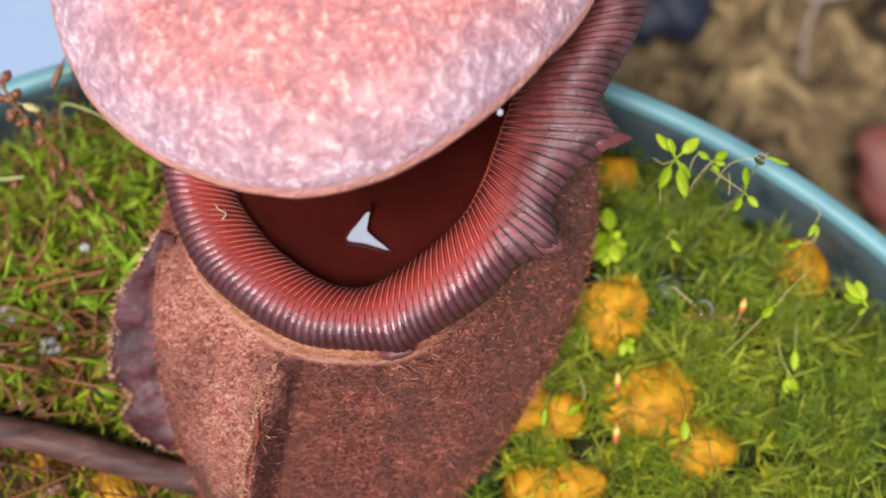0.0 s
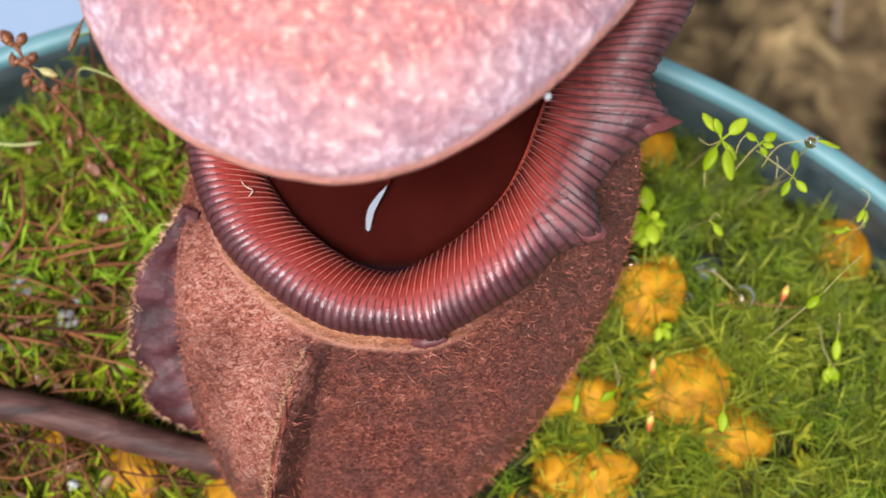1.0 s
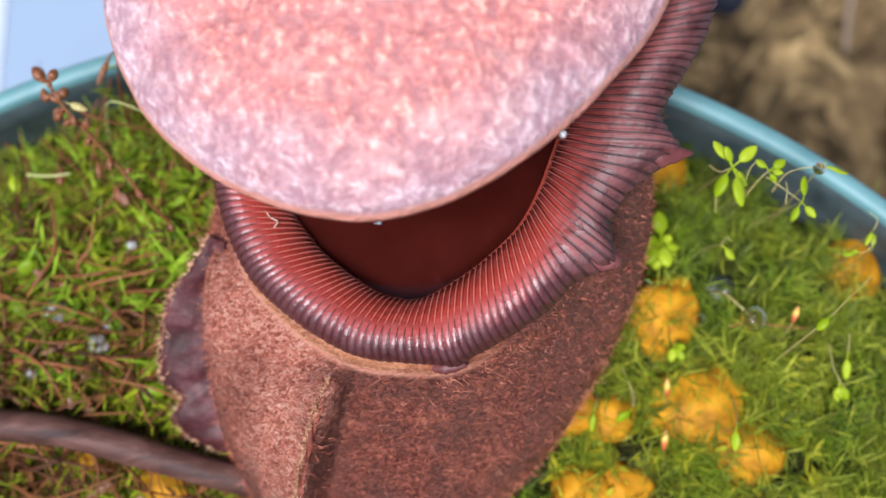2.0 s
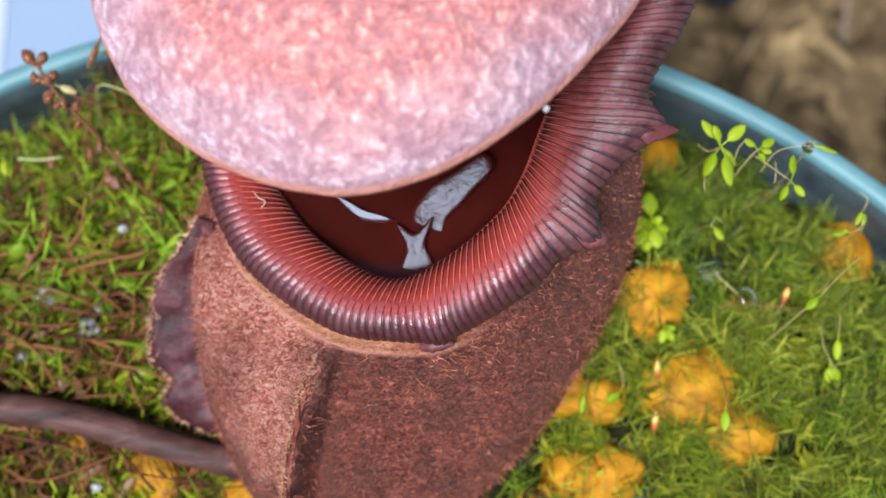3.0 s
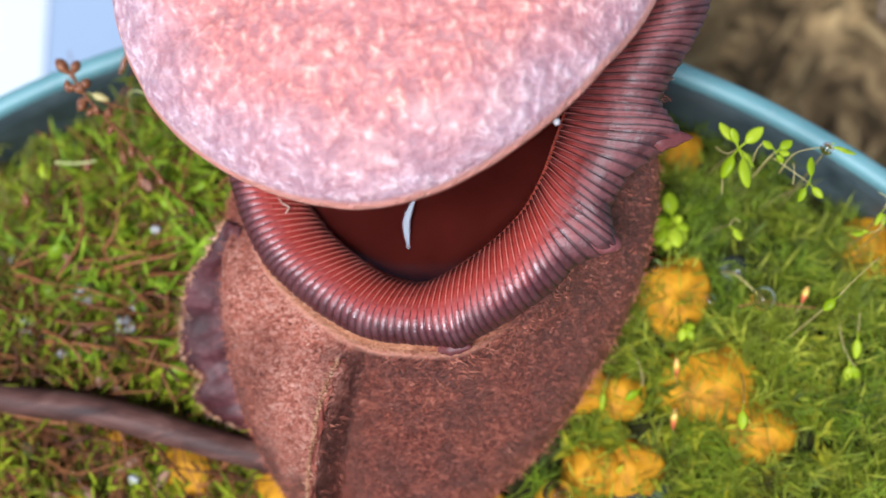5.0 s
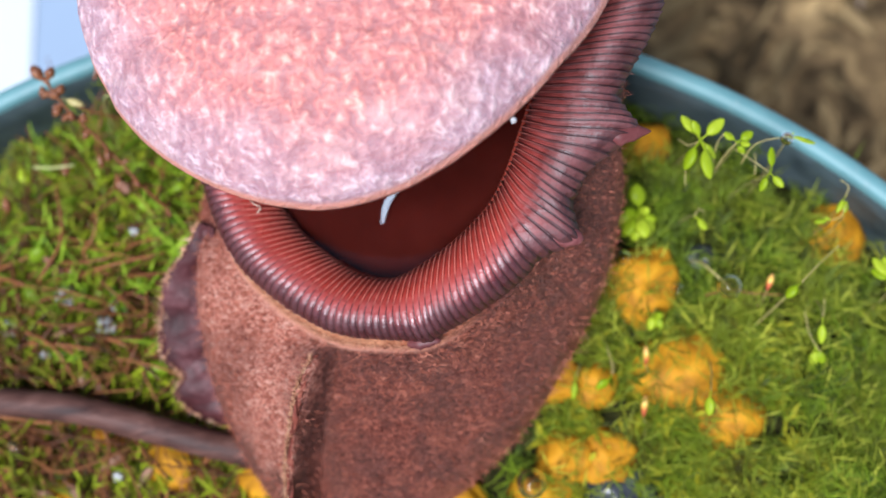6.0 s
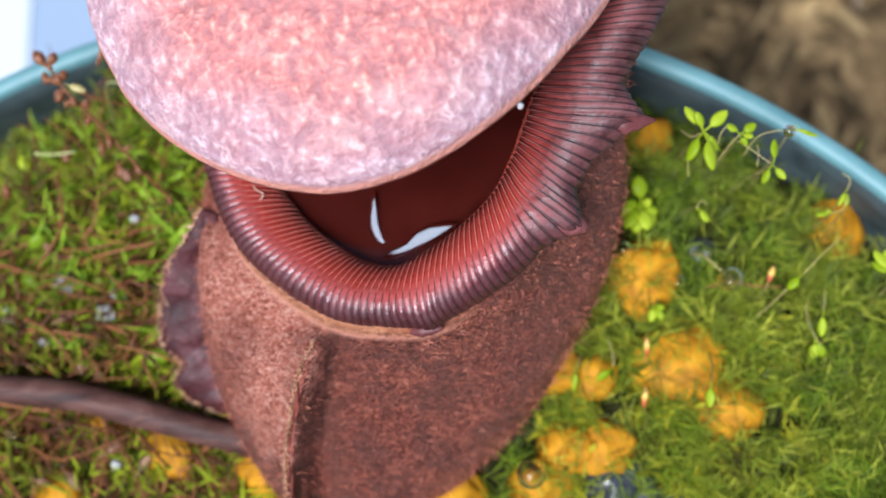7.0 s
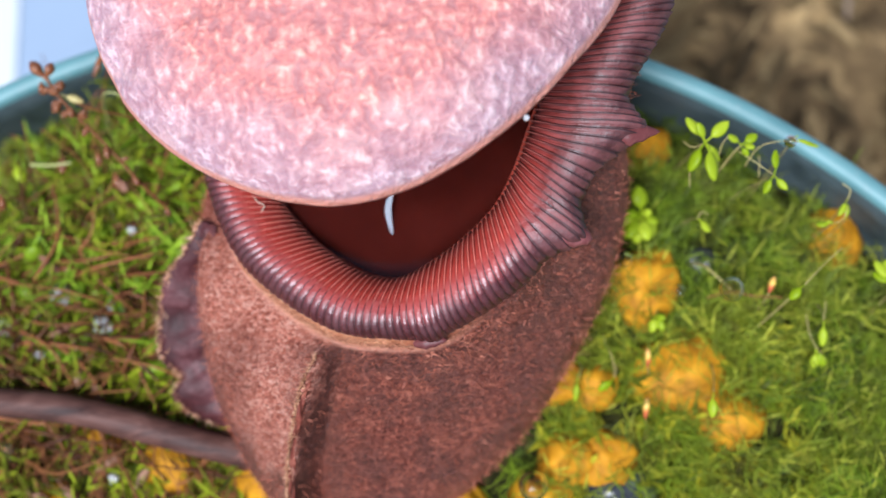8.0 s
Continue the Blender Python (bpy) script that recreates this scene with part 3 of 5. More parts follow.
def pot():
    t = thing("flower_pot", (POT_X, POT_Y, -12), "round teal plastic pot filled with living moss", "flower pot")
    n = 200

    def ring(name, profile, material, label=""):
        rows = np.array([[((POT_R + r) * math.cos(2 * math.pi * i / n), (POT_R + r) * math.sin(2 * math.pi * i / n), POT_Z + z + 12) for i in range(n)] for r, z in profile])
        v, f = grid(rows)
        part(name, mesh_of(name, v, f), material, t, label)

    ring("inner_wall", [(-0.95, -11.0), (-0.42, -4.0), (-0.30, -2.2), (-0.26, -1.2), (-0.24, -0.6), (-0.23, -0.16), (-0.20, -0.12)], POT_DARK, "soiled inside wall of the pot, darkened for its shade too")
    ring("rim", [(-0.225, -0.14), (-0.21, -0.05), (-0.18, -0.01), (-0.09, 0.0), (-0.01, -0.015), (0.04, -0.1), (0.06, -0.4), (0.04, -1.4), (-0.1, -1.7)], POT, "light teal rolled rim")
    ring("outer_wall", [(-0.1, -1.65), (-0.5, -6), (-1.4, -12.1), (-1.6, -12.3), (-10.2, -12.3)], POT)
    return t


pot()


def ground_height(x, y):
    gap = max(0.0, POT_R - math.hypot(x - POT_X, y - POT_Y))
    h = -0.12 + 0.18 * wobble((x, y, 0), 0.5, 4) + 0.1 * wobble((x, y, 0), 1.3, 2)
    left = min(1.0, max(0.0, (-3.6 - x) / 1.5))
    return h - (1.3 + 0.4 * left) * math.exp(-(gap / 1.3) ** 2)


def moss_bed():
    n, m = 96, 60
    rows = []
    for j in range(m):
        r = (POT_R - 0.25) * j / (m - 1)
        row = []
        for i in range(n):
            x, y = POT_X + r * math.cos(2 * math.pi * i / n), POT_Y + r * math.sin(2 * math.pi * i / n)
            row.append((x, y, ground_height(x, y) - 0.12))
        rows.append(row)
    v, f = grid(np.array(rows))
    tagged(part("moss_bed", mesh_of("moss_bed", v, f), SOIL), "dark wet bed of moss and peat in the pot", "moss", kind="stuff")


moss_bed()


# ---- the pitcher ----
# Stations round the mouth, from the front round by the right, the back and the left.
OUTER = [(-0.4, -0.96, 2.32), (0.1, -0.97, 2.40), (0.55, -0.78, 2.48), (1.15, -0.38, 2.58), (1.6, 0.22, 2.66), (1.95, 0.85, 2.76), (2.28, 1.58, 2.95),
         (2.70, 2.35, 3.25), (2.7, 3.3, 3.7), (0.6, 4.2, 4.0), (-1.7, 3.2, 3.0), (-2.5, 2.1, 2.2), (-2.55, 1.06, 1.92), (-2.2, 0.12, 1.98), (-1.7, -0.42, 2.06), (-1.0, -0.85, 2.2)]
INNER = [(-0.29, -0.29, 2.08), (0.05, -0.15, 2.18), (0.42, 0.09, 2.28), (0.8, 0.44, 2.38), (1.03, 0.84, 2.46), (1.17, 1.2, 2.52), (1.38, 1.7, 2.66),
         (1.75, 2.3, 2.9), (1.7, 2.9, 3.3), (0.5, 3.5, 3.6), (-1.1, 2.8, 2.7), (-1.75, 1.9, 2.05), (-1.8, 1.0, 1.78), (-1.45, 0.40, 1.8), (-1.05, 0.03, 1.88), (-0.67, -0.21, 1.98)]
RIBS = 186
# where the collar runs out into teeth: place, way and breadth
TEETH = (((2.10, 1.04), (0.44, 0.05, -0.02), 0.42), ((1.52, 0.08), (0.27, -0.10, 0.0), 0.36), ((0.10, -0.96), (0.02, -0.05, -0.03), 0.2))


def mouth(count):
    return spline(OUTER, count), spline(INNER, count)


def even(count):
    """The mouth's two edges, evenly spaced along the rim."""
    o, i = mouth(1200)
    mid = 0.5 * (o + i)
    seg = np.linalg.norm(np.roll(mid, -1, 0) - mid, axis=1)
    s = np.concatenate([[0], np.cumsum(seg)])
    at = np.arange(count) / count * s[-1]
    k = np.interp(at, s, np.arange(1201))
    idx = np.arange(1201)
    pick = lambda a: np.stack([np.interp(k, idx, np.append(a[:, c], a[0, c])) for c in range(3)], 1)
    return pick(o), pick(i)


def peristome(parent):
    per = 12
    n = RIBS * per
    o, i = even(n)
    across = o - i
    wide = np.linalg.norm(across, axis=1, keepdims=True)
    along = np.roll(o + i, -1, 0) - np.roll(o + i, 1, 0)
    up = np.cross(along, -across)
    up /= np.linalg.norm(up, axis=1, keepdims=True)
    up *= np.sign(up[:, 2:3])
    out = across / wide
    k = np.arange(n) / per
    # ridges with narrow grooves, unequal in height and leaning a little
    h = 0.5 + 0.5 * np.cos(2 * math.pi * k)
    thin, wide_rib = 0.1 + 1.1 * (1 - h) ** 5.0 - 0.25 * np.exp(-((np.abs(k - np.floor(k) - 0.5) - 0.22) / 0.08) ** 2), h ** 0.22
    amp = np.array([0.75 + 0.45 * wobble((q * 0.9, 0, 0), 1.0, 3) for q in np.floor(k + 0.5)])
    # the ribs of the right arm stand in coarse pairs
    arm = np.clip((o[:, 0] - 1.1) / 0.8, 0, 1)
    amp = amp * (1 + arm * np.where(np.floor(k) % 2 == 0, 0.7, -0.2))
    saw = ((k + 0.5) - np.floor(k + 0.5)) ** 1.7
    cusp = np.zeros((n, 3))
    for (x, y), d, reach in TEETH:
        g = np.maximum(0, 1 - np.hypot(o[:, 0] - x, o[:, 1] - y) / reach) ** 1.15
        cusp += g[:, None] * np.array(d)
    rows, uv = [], []
    prof = [(-0.10, -0.42), (-0.04, -0.22), (0.0, -0.06), (0.06, 0.03), (0.16, 0.10), (0.28, 0.16), (0.40, 0.21), (0.52, 0.255), (0.64, 0.285), (0.75, 0.285), (0.85, 0.25),
            (0.93, 0.18), (0.99, 0.07), (1.0, -0.06), (0.96, -0.17), (0.88, -0.24)]
    for v, z in prof:
        hh = z * 0.9
        mixed = min(1.0, max(0.0, (v - 0.46) / 0.2))
        ridge = thin * (1 - mixed) + (wide_rib * (1 - 0.75 * arm) + saw * 0.75 * arm) * mixed
        grow = (0.021 if v > 0.45 else 0.028) * (1 + 0.5 * arm)
        flare = 0.035 if v > 0.9 else 0.0
        p = i + across * v + up * (hh * np.minimum(wide, 1.0) / 0.8)
        normal = up * (1.0 - abs(v - 0.6)) + out * (0.9 * (v - 0.6))
        normal /= np.linalg.norm(normal, axis=1, keepdims=True)
        p = p + normal * ((ridge - 0.6) * grow * amp)[:, None] + out * (flare * (ridge - 0.5) * amp)[:, None]
        q = min(1.0, max(0.0, (v - 0.45) / 0.5))
        p = p + cusp * (q * q * (3 - 2 * q))
        rows.append(p)
        uv.append(np.stack([k, np.full(n, v)], 1))
    v, f = grid(np.array(rows))
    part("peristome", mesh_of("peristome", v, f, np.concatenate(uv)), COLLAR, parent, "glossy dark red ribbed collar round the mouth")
    return o, i, up, out


def body_rings(count):
    """Rows of the cup's outside, from under the collar to its foot in the moss."""
    o, i = even(count)
    c = np.array([0.0, 1.4])
    phi = np.arctan2((o[:, 0] - c[0]) / 2.5, -(o[:, 1] - c[1]) / 2.5)
    out = o - i
    out /= np.linalg.norm(out, axis=1, keepdims=True)
    w = np.maximum(0, np.cos(phi + 0.35))[:, None] ** 1.5
    rows = [0.3 * i + 0.7 * o - (0, 0, 0.10), 0.15 * i + 0.85 * o + (0, 0, -0.20), o + out * (0.15 * w - 0.10) + (0, 0, -0.26), o + out * (0.46 * w - 0.17) + (0, 0, -0.36)]
    for z, front, back, a, lean in ((1.5, -1.80, 3.1, 2.47, 0.04), (1.05, -2.5, 2.9, 2.50, 0.05), (0.5, -3.1, 2.5, 2.31, 0.05), (0.0, -3.3, 2.0, 1.97, 0.03), (-0.6, -3.0, 1.3, 1.4, 0.0), (-1.0, -2.2, 0.4, 0.6, 0.0)):
        cy, b = 0.5 * (front + back), 0.5 * (back - front)
        y = cy - b * np.cos(phi)
        x = -0.3 + 0.2 * np.minimum(y - 0.3, 0.6) + a * np.sin(phi) + lean
        rows.append(np.stack([x, y, np.full(count, z)], 1))
    ctrl = np.array(rows)
    fine = [ctrl[0], ctrl[1], ctrl[2]]
    m = 46
    low = np.stack([spline(ctrl[2:, k], m, closed=False) for k in range(count)], 1)
    return fold(np.concatenate([np.array(fine[:2]), low]))


def fold_line(y):
    """Where the front wing's crest runs: x over y."""
    return np.interp(-np.asarray(y), [1.0, 1.4, 1.9, 2.45, 3.0], [-1.10, -1.25, -1.43, -1.58, -1.66])


def fold(rows):
    """Lifts the cup's skin into a crest that falls off steeply on its right."""
    x, y, z = rows[..., 0], rows[..., 1], rows[..., 2]
    q = np.clip((-1.0 - y) / 0.3, 0, 1)
    height = 0.58 * q * q * (3 - 2 * q) * np.clip((z - 0.1) / 0.3, 0, 1)
    d = fold_line(y) - x
    rise = np.where(d > 0, np.exp(-d / 0.6), np.where(d > -0.2, 1 + d / 0.155, -0.29 * np.exp((d + 0.2) / 0.3)))
    out = rows.copy()
    out[..., 2] = z + height * rise
    out[..., 1] = y - 0.2 * height * rise
    return out


BODY_ROWS = body_rings(480)


def body_frame():
    r = BODY_ROWS
    du = np.roll(r, -1, 1) - np.roll(r, 1, 1)
    dv = np.gradient(r, axis=0)
    nrm = np.cross(du, dv)
    nrm /= np.linalg.norm(nrm, axis=2, keepdims=True) + 1e-9
    c = r.mean(axis=(0, 1))
    if np.mean(np.sum(nrm * (r - c), 2)) < 0:
        nrm = -nrm
    return nrm


BODY_NORMAL = body_frame()


def cup(parent):
    rows = BODY_ROWS.copy()
    for j in range(3, rows.shape[0]):
        for i in range(rows.shape[1]):
            w = 0.035 * wobble(rows[j, i], 1.6, 1) + 0.012 * wobble(rows[j, i], 6, 4)
            rows[j, i] = rows[j, i] + BODY_NORMAL[j, i] * w
    # the rib under the collar
    for j in range(4, 8):
        rows[j] += BODY_NORMAL[j] * 0.035 * math.exp(-((j - 5.5) / 0.9) ** 2)
    n = rows.shape[1]
    uv = np.array([(i / n, j / (rows.shape[0] - 1)) for j in range(rows.shape[0]) for i in range(n)])
    v, f = grid(rows)
    f.append(tuple((rows.shape[0] - 1) * n + i for i in range(n)))
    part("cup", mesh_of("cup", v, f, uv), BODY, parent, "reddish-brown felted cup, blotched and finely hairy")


def cup_inside(parent):
    o, i = even(200)
    rows = [i - (o - i) * 0.02 + (0, 0, -0.25)]
    c = np.array([0.0, 1.4])
    phi = np.arctan2((i[:, 0] - c[0]) / 1.8, -(i[:, 1] - c[1]) / 1.8)
    for z, front, back, a in ((1.55, -0.75, 2.6, 2.0), (1.1, -1.2, 2.5, 2.1), (0.6, -1.3, 2.2, 1.9), (0.1, -1.0, 1.5, 1.3), (0.0, -0.4, 0.8, 0.5)):
        cy, b = 0.5 * (front + back), 0.5 * (back - front)
        rows.append(np.stack([-0.1 + a * np.sin(phi), cy - b * np.cos(phi), np.full(200, z)], 1))
    ctrl = np.array(rows)
    low = np.stack([spline(ctrl[:, k], 26, closed=False) for k in range(200)], 1)
    v, f = grid(low)
    f = [q[::-1] for q in f]
    part("inner_wall", mesh_of("inner_wall", v, f), INSIDE, parent, "smooth deep red inside of the cup")


LID_Z = 4.12


def lid(parent):
    # reach from the lid's middle, every 30 degrees from the front by the right
    reach = spline([(r, 0) for r in (2.37, 2.26, 2.36, 2.76, 2.9, 2.75, 2.3, 2.7, 2.8, 2.64, 2.57, 2.43)], 180)[:, 0]
    cx, cy = -0.5, 2.55
    a = np.arange(180) * 2 * math.pi / 180
    rows, uv = [], []
    rad = list(np.linspace(0, 0.9, 40)) + [0.93, 0.96, 0.98, 0.993, 1.0, 1.0, 0.99, 0.97, 0.9, 0.7, 0.4, 0.0]
    top = len(rad) - 7
    for k, q in enumerate(rad):
        x, y = cx + reach * q * np.sin(a), cy - reach * q * np.cos(a)
        z = LID_Z + 0.56 * (1 - q ** 4.5) - 0.10 * (q > 0.985)
        if k >= top:
            z = LID_Z + 0.56 * (1 - q ** 4.5) - 0.17
        z = np.full(180, z)
        for i in range(180):
            bend = 0.10 * math.sin(a[i] * 2 + 0.6) * q * q
            # creases that fan out to the edge, and a fold from the middle to the left
            fan = 0.075 * q ** 3 * wobble((6.0 * math.cos(a[i]), 6.0 * math.sin(a[i]), 1.2 * q), 1.0, 5) + 0.03 * q ** 4 * wobble((15.0 * math.cos(a[i]), 15.0 * math.sin(a[i]), 2.0 * q), 1.0, 9)
            crease = -0.11 * math.exp(-((0.55 * (x[i] + 2.3) - (y[i] - 1.75)) / 0.22) ** 2) * min(1.0, max(0.0, (0.6 - x[i]) / 1.6))
            z[i] += fan + crease + bend + 0.07 * wobble((x[i], y[i], 0), 0.8, 2) + ((0.03 * wobble((x[i], y[i], 0), 3.2, 6) + 0.013 * wobble((x[i], y[i], 0), 8.0, 3)) if k < top else 0)
        rows.append(np.stack([x, y, z], 1))
        uv.append(np.stack([a / 6.2832, np.full(180, q)], 1))
    v, f = grid(np.array(rows))
    part("lid", mesh_of("lid", v, f, np.concatenate(uv)), LID, parent, "broad pink wrinkled lid arching over the mouth")
    # the neck that holds the lid
    v, f = grid(tube(spline([(0.6, 3.6, 2.2), (0.6, 4.1, 3.4), (0.4, 4.3, 4.0), (-0.2, 3.6, 4.35)], 14, closed=False), np.linspace(0.75, 0.35, 14), 12), close_ends=True)
    part("neck", mesh_of("neck", v, f), BODY, parent)


def wing_sheet(base, edge, thick=0.05, steps=70, across=7, seed=1.0, ragged=0.05):
    b, e = spline(base, steps, closed=False), spline(edge, steps, closed=False)
    rows = []
    for side in (1, -1):
        for q in (np.linspace(0, 1, across) if side == 1 else np.linspace(1, 0, across)):
            row = []
            for k in range(steps):
                tip = e[k] + (e[k] - b[k]) * ragged * (wobble((k * 0.6, 0, 0), 1.0, seed) + 0.8 * wobble((k * 0.17, 3, 0), 1.0, seed))
                p = b[k] + (tip - b[k]) * q
                d = np.cross(e[k] - b[k], b[min(k + 1, steps - 1)] - b[max(k - 1, 0)])
                d /= np.linalg.norm(d) + 1e-9
                p = p + d * (side * thick * (1 - 0.8 * q) + 0.09 * math.sin(q * 3.1) * wobble((k * 0.16, q * 2, 0), 1.0, seed + 3))
                row.append(p)
            rows.append(row)
    return grid(np.array(rows).transpose(1, 0, 2)), e, b


def hairs(roots, ways, length, width, rng):
    """Thin bent hairs as narrow blades."""
    pts, faces = [], []
    for p, d in zip(roots, ways):
        d = d / (np.linalg.norm(d) + 1e-9)
        s = np.cross(d, rng.normal(size=3))
        s /= np.linalg.norm(s) + 1e-9
        l = length * rng.uniform(0.5, 1.3)
        m = p + d * l * 0.55 + s * 0.0
        t = p + d * l + rng.normal(size=3) * l * 0.3
        n = len(pts)
        pts += [p - s * width, p + s * width, m + s * width * 0.7, m - s * width * 0.7, t]
        faces += [(n, n + 1, n + 2, n + 3), (n + 3, n + 2, n + 4)]
    return np.array(pts), faces


def on_body(x, y, lift=0.0):
    """The point of the cup's outside that lies over (x, y)."""
    d = np.hypot(BODY_ROWS[3:, :, 0] - x, BODY_ROWS[3:, :, 1] - y) - 0.06 * BODY_ROWS[3:, :, 2]
    j, i = np.unravel_index(np.argmin(d), d.shape)
    return (x, y, BODY_ROWS[3 + j, i, 2] + lift)


def wings(parent):
    rng = np.random.default_rng(5)
    ys = (-1.14, -1.5, -1.95, -2.45, -2.95)
    crest = [on_body(float(fold_line(y)) + 0.0, y, 0.0) for y in ys]
    fold_base = [(x + 0.02, y, z - 0.06) for x, y, z in crest]
    fold_edge = [(x - 0.03, y, z + 0.03) for x, y, z in crest]
    for k, (base, edge, lab) in enumerate((
            ([(-2.46, 0.42, 1.62), (-2.56, -0.02, 1.3), (-2.60, -0.5, 1.05), (-2.58, -1.0, 0.82), (-2.5, -1.5, 0.6), (-2.4, -1.95, 0.35)],
             [(-2.66, 0.46, 1.64), (-2.86, 0.17, 1.52), (-3.14, -0.13, 1.36), (-3.28, -0.45, 1.2), (-3.36, -0.82, 1.02), (-3.36, -1.13, 0.88), (-3.17, -1.33, 0.74), (-3.27, -1.53, 0.66), (-3.16, -1.76, 0.5), (-2.84, -1.92, 0.4), (-2.66, -2.02, 0.3)], "frilled purple wing with a hairy edge"),
            (fold_base, fold_edge, "narrow red-brown wing with a hairy edge"))):
        (v, f), e, b = wing_sheet(base, edge, 0.05 if k == 0 else 0.02, seed=2.0 + 3 * k, ragged=0.13 if k == 0 else 0.14)
        wing = part("wing", mesh_of("wing", v, f), WING if k == 0 else FLANGE, parent, lab)
        count = 900
        ids = rng.integers(0, len(e) - 1, count)
        root = e[ids] + (e[ids + 1] - e[ids]) * rng.uniform(size=(count, 1)) - (e[ids] - b[ids]) * 0.06
        way = (e[ids] - b[ids]) / np.linalg.norm(e[ids] - b[ids], axis=1, keepdims=True) + rng.normal(size=(count, 3)) * 0.6
        v, f = hairs(root, way, 0.085 if k == 0 else 0.055, 0.007, rng)
        tagged(part("fringe", mesh_of("fringe", v, f), FRINGE, wing, "fringe of short tan hairs"), kind="stuff")


def felt(parent):
    rng = np.random.default_rng(8)
    nv, nu = BODY_ROWS.shape[:2]
    count = 26000
    j, i = rng.integers(5, 34, count), rng.integers(0, nu, count)
    keep = BODY_NORMAL[j, i, 2] > -0.1
    j, i = j[keep], i[keep]
    f1 = rng.uniform(size=(len(j), 1))
    root = BODY_ROWS[j, i] * (1 - f1) + BODY_ROWS[j + 1, (i + 1) % nu] * f1
    way = BODY_NORMAL[j, i] * 0.45 + rng.normal(size=(len(j), 3)) * (0.8, 0.4, 0.4)
    v, f = hairs(root, way, 0.085, 0.0036, rng)
    tagged(part("felt", mesh_of("felt", v, f), FELT, parent, "short pinkish hairs on the cup"), kind="stuff")


def teeth(parent):
    """Tips of the collar's teeth: a pointed cone, a blunt knob and a low bump."""
    for (x, y, z), d, size, blunt in (((2.30, 1.07, 2.84), (0.30, 0.01, -0.08), 1.15, 0.95), ((1.60, 0.05, 2.68), (0.27, -0.07, -0.08), 1.15, 0.5), ((0.08, -1.03, 2.27), (0.22, 0.02, 0.0), 0.55, 0.6)):
        d = np.array(d)
        s = np.array([-d[1], d[0], 0]) / np.linalg.norm(d[:2])
        rows = []
        for q in np.linspace(0, 1, 12):
            w = 0.15 * size * (1 - q ** 1.6) ** blunt * min(1.0, 0.1 + q / 0.4) ** 0.7 + 0.004
            c = np.array([x, y, z - 0.05 * (1 - q)]) + d * (q * 1.7 - 0.85)
            rows.append([c + s * w * math.cos(t) * (1 + 0.08 * math.sin(q * 22)) + np.array([0, 0, w * 0.7 * math.sin(t)]) for t in np.arange(18) * 2 * math.pi / 18])
        v, f = grid(np.array(rows), close_ends=True)
        part("tooth", mesh_of("tooth", v, f), TOOTH, parent, "dusky pink tip of a tooth on the collar")


def tendril(parent):
    path = spline([(-8.2, -0.9, -0.2), (-7.2, -1.3, 0.45), (-5.6, -1.6, 0.6), (-4.6, -1.72, 0.6), (-3.5, -2.0, 0.58), (-2.8, -2.2, 0.5), (-2.0, -2.4, 0.3)], 60, closed=False)
    rad = np.array([0.19 + 0.015 * wobble(p, 1.7, 2) for p in path])
    v, f = grid(tube(path, rad, 14), close_ends=True)
    part("tendril", mesh_of("tendril", v, f), TENDRIL, parent, "thick dark brown tendril running over the moss")


def pitcher():
    t = thing("pitcher_plant", (0, 0, 0), "squat reddish pitcher trap with pink lid sitting in moss", "pitcher plant")
    cup(t)
    cup_inside(t)
    peristome(t)
    lid(t)
    wings(t)
    teeth(t)
    tendril(t)
    felt(t)
    return t


pitcher()


def ripple(parent, outline, material, dome=0.022):
    """A glint's shape as an added patch of fluid, slightly domed, with the given outline round its middle."""
    edge = spline([(x, y, 0) for x, y in outline], 72)
    reach = np.abs(edge).max()
    rows = []
    for q in np.linspace(0, 1, 14):
        p = edge * q
        r2 = (p[:, 0] ** 2 + p[:, 1] ** 2) / reach ** 2
        p = p.copy()
        p[:, 2] = dome * reach * (1 - r2) - 0.012 * q ** 8
        rows.append(p)
    rows.append(edge * 1.03 + (0, 0, -0.03))
    rows.append(edge * 1.05 + (0, 0, -0.24))
    v, f = grid(np.array(rows))
    return part("ripple", mesh_of("ripple", v, f), material, parent)


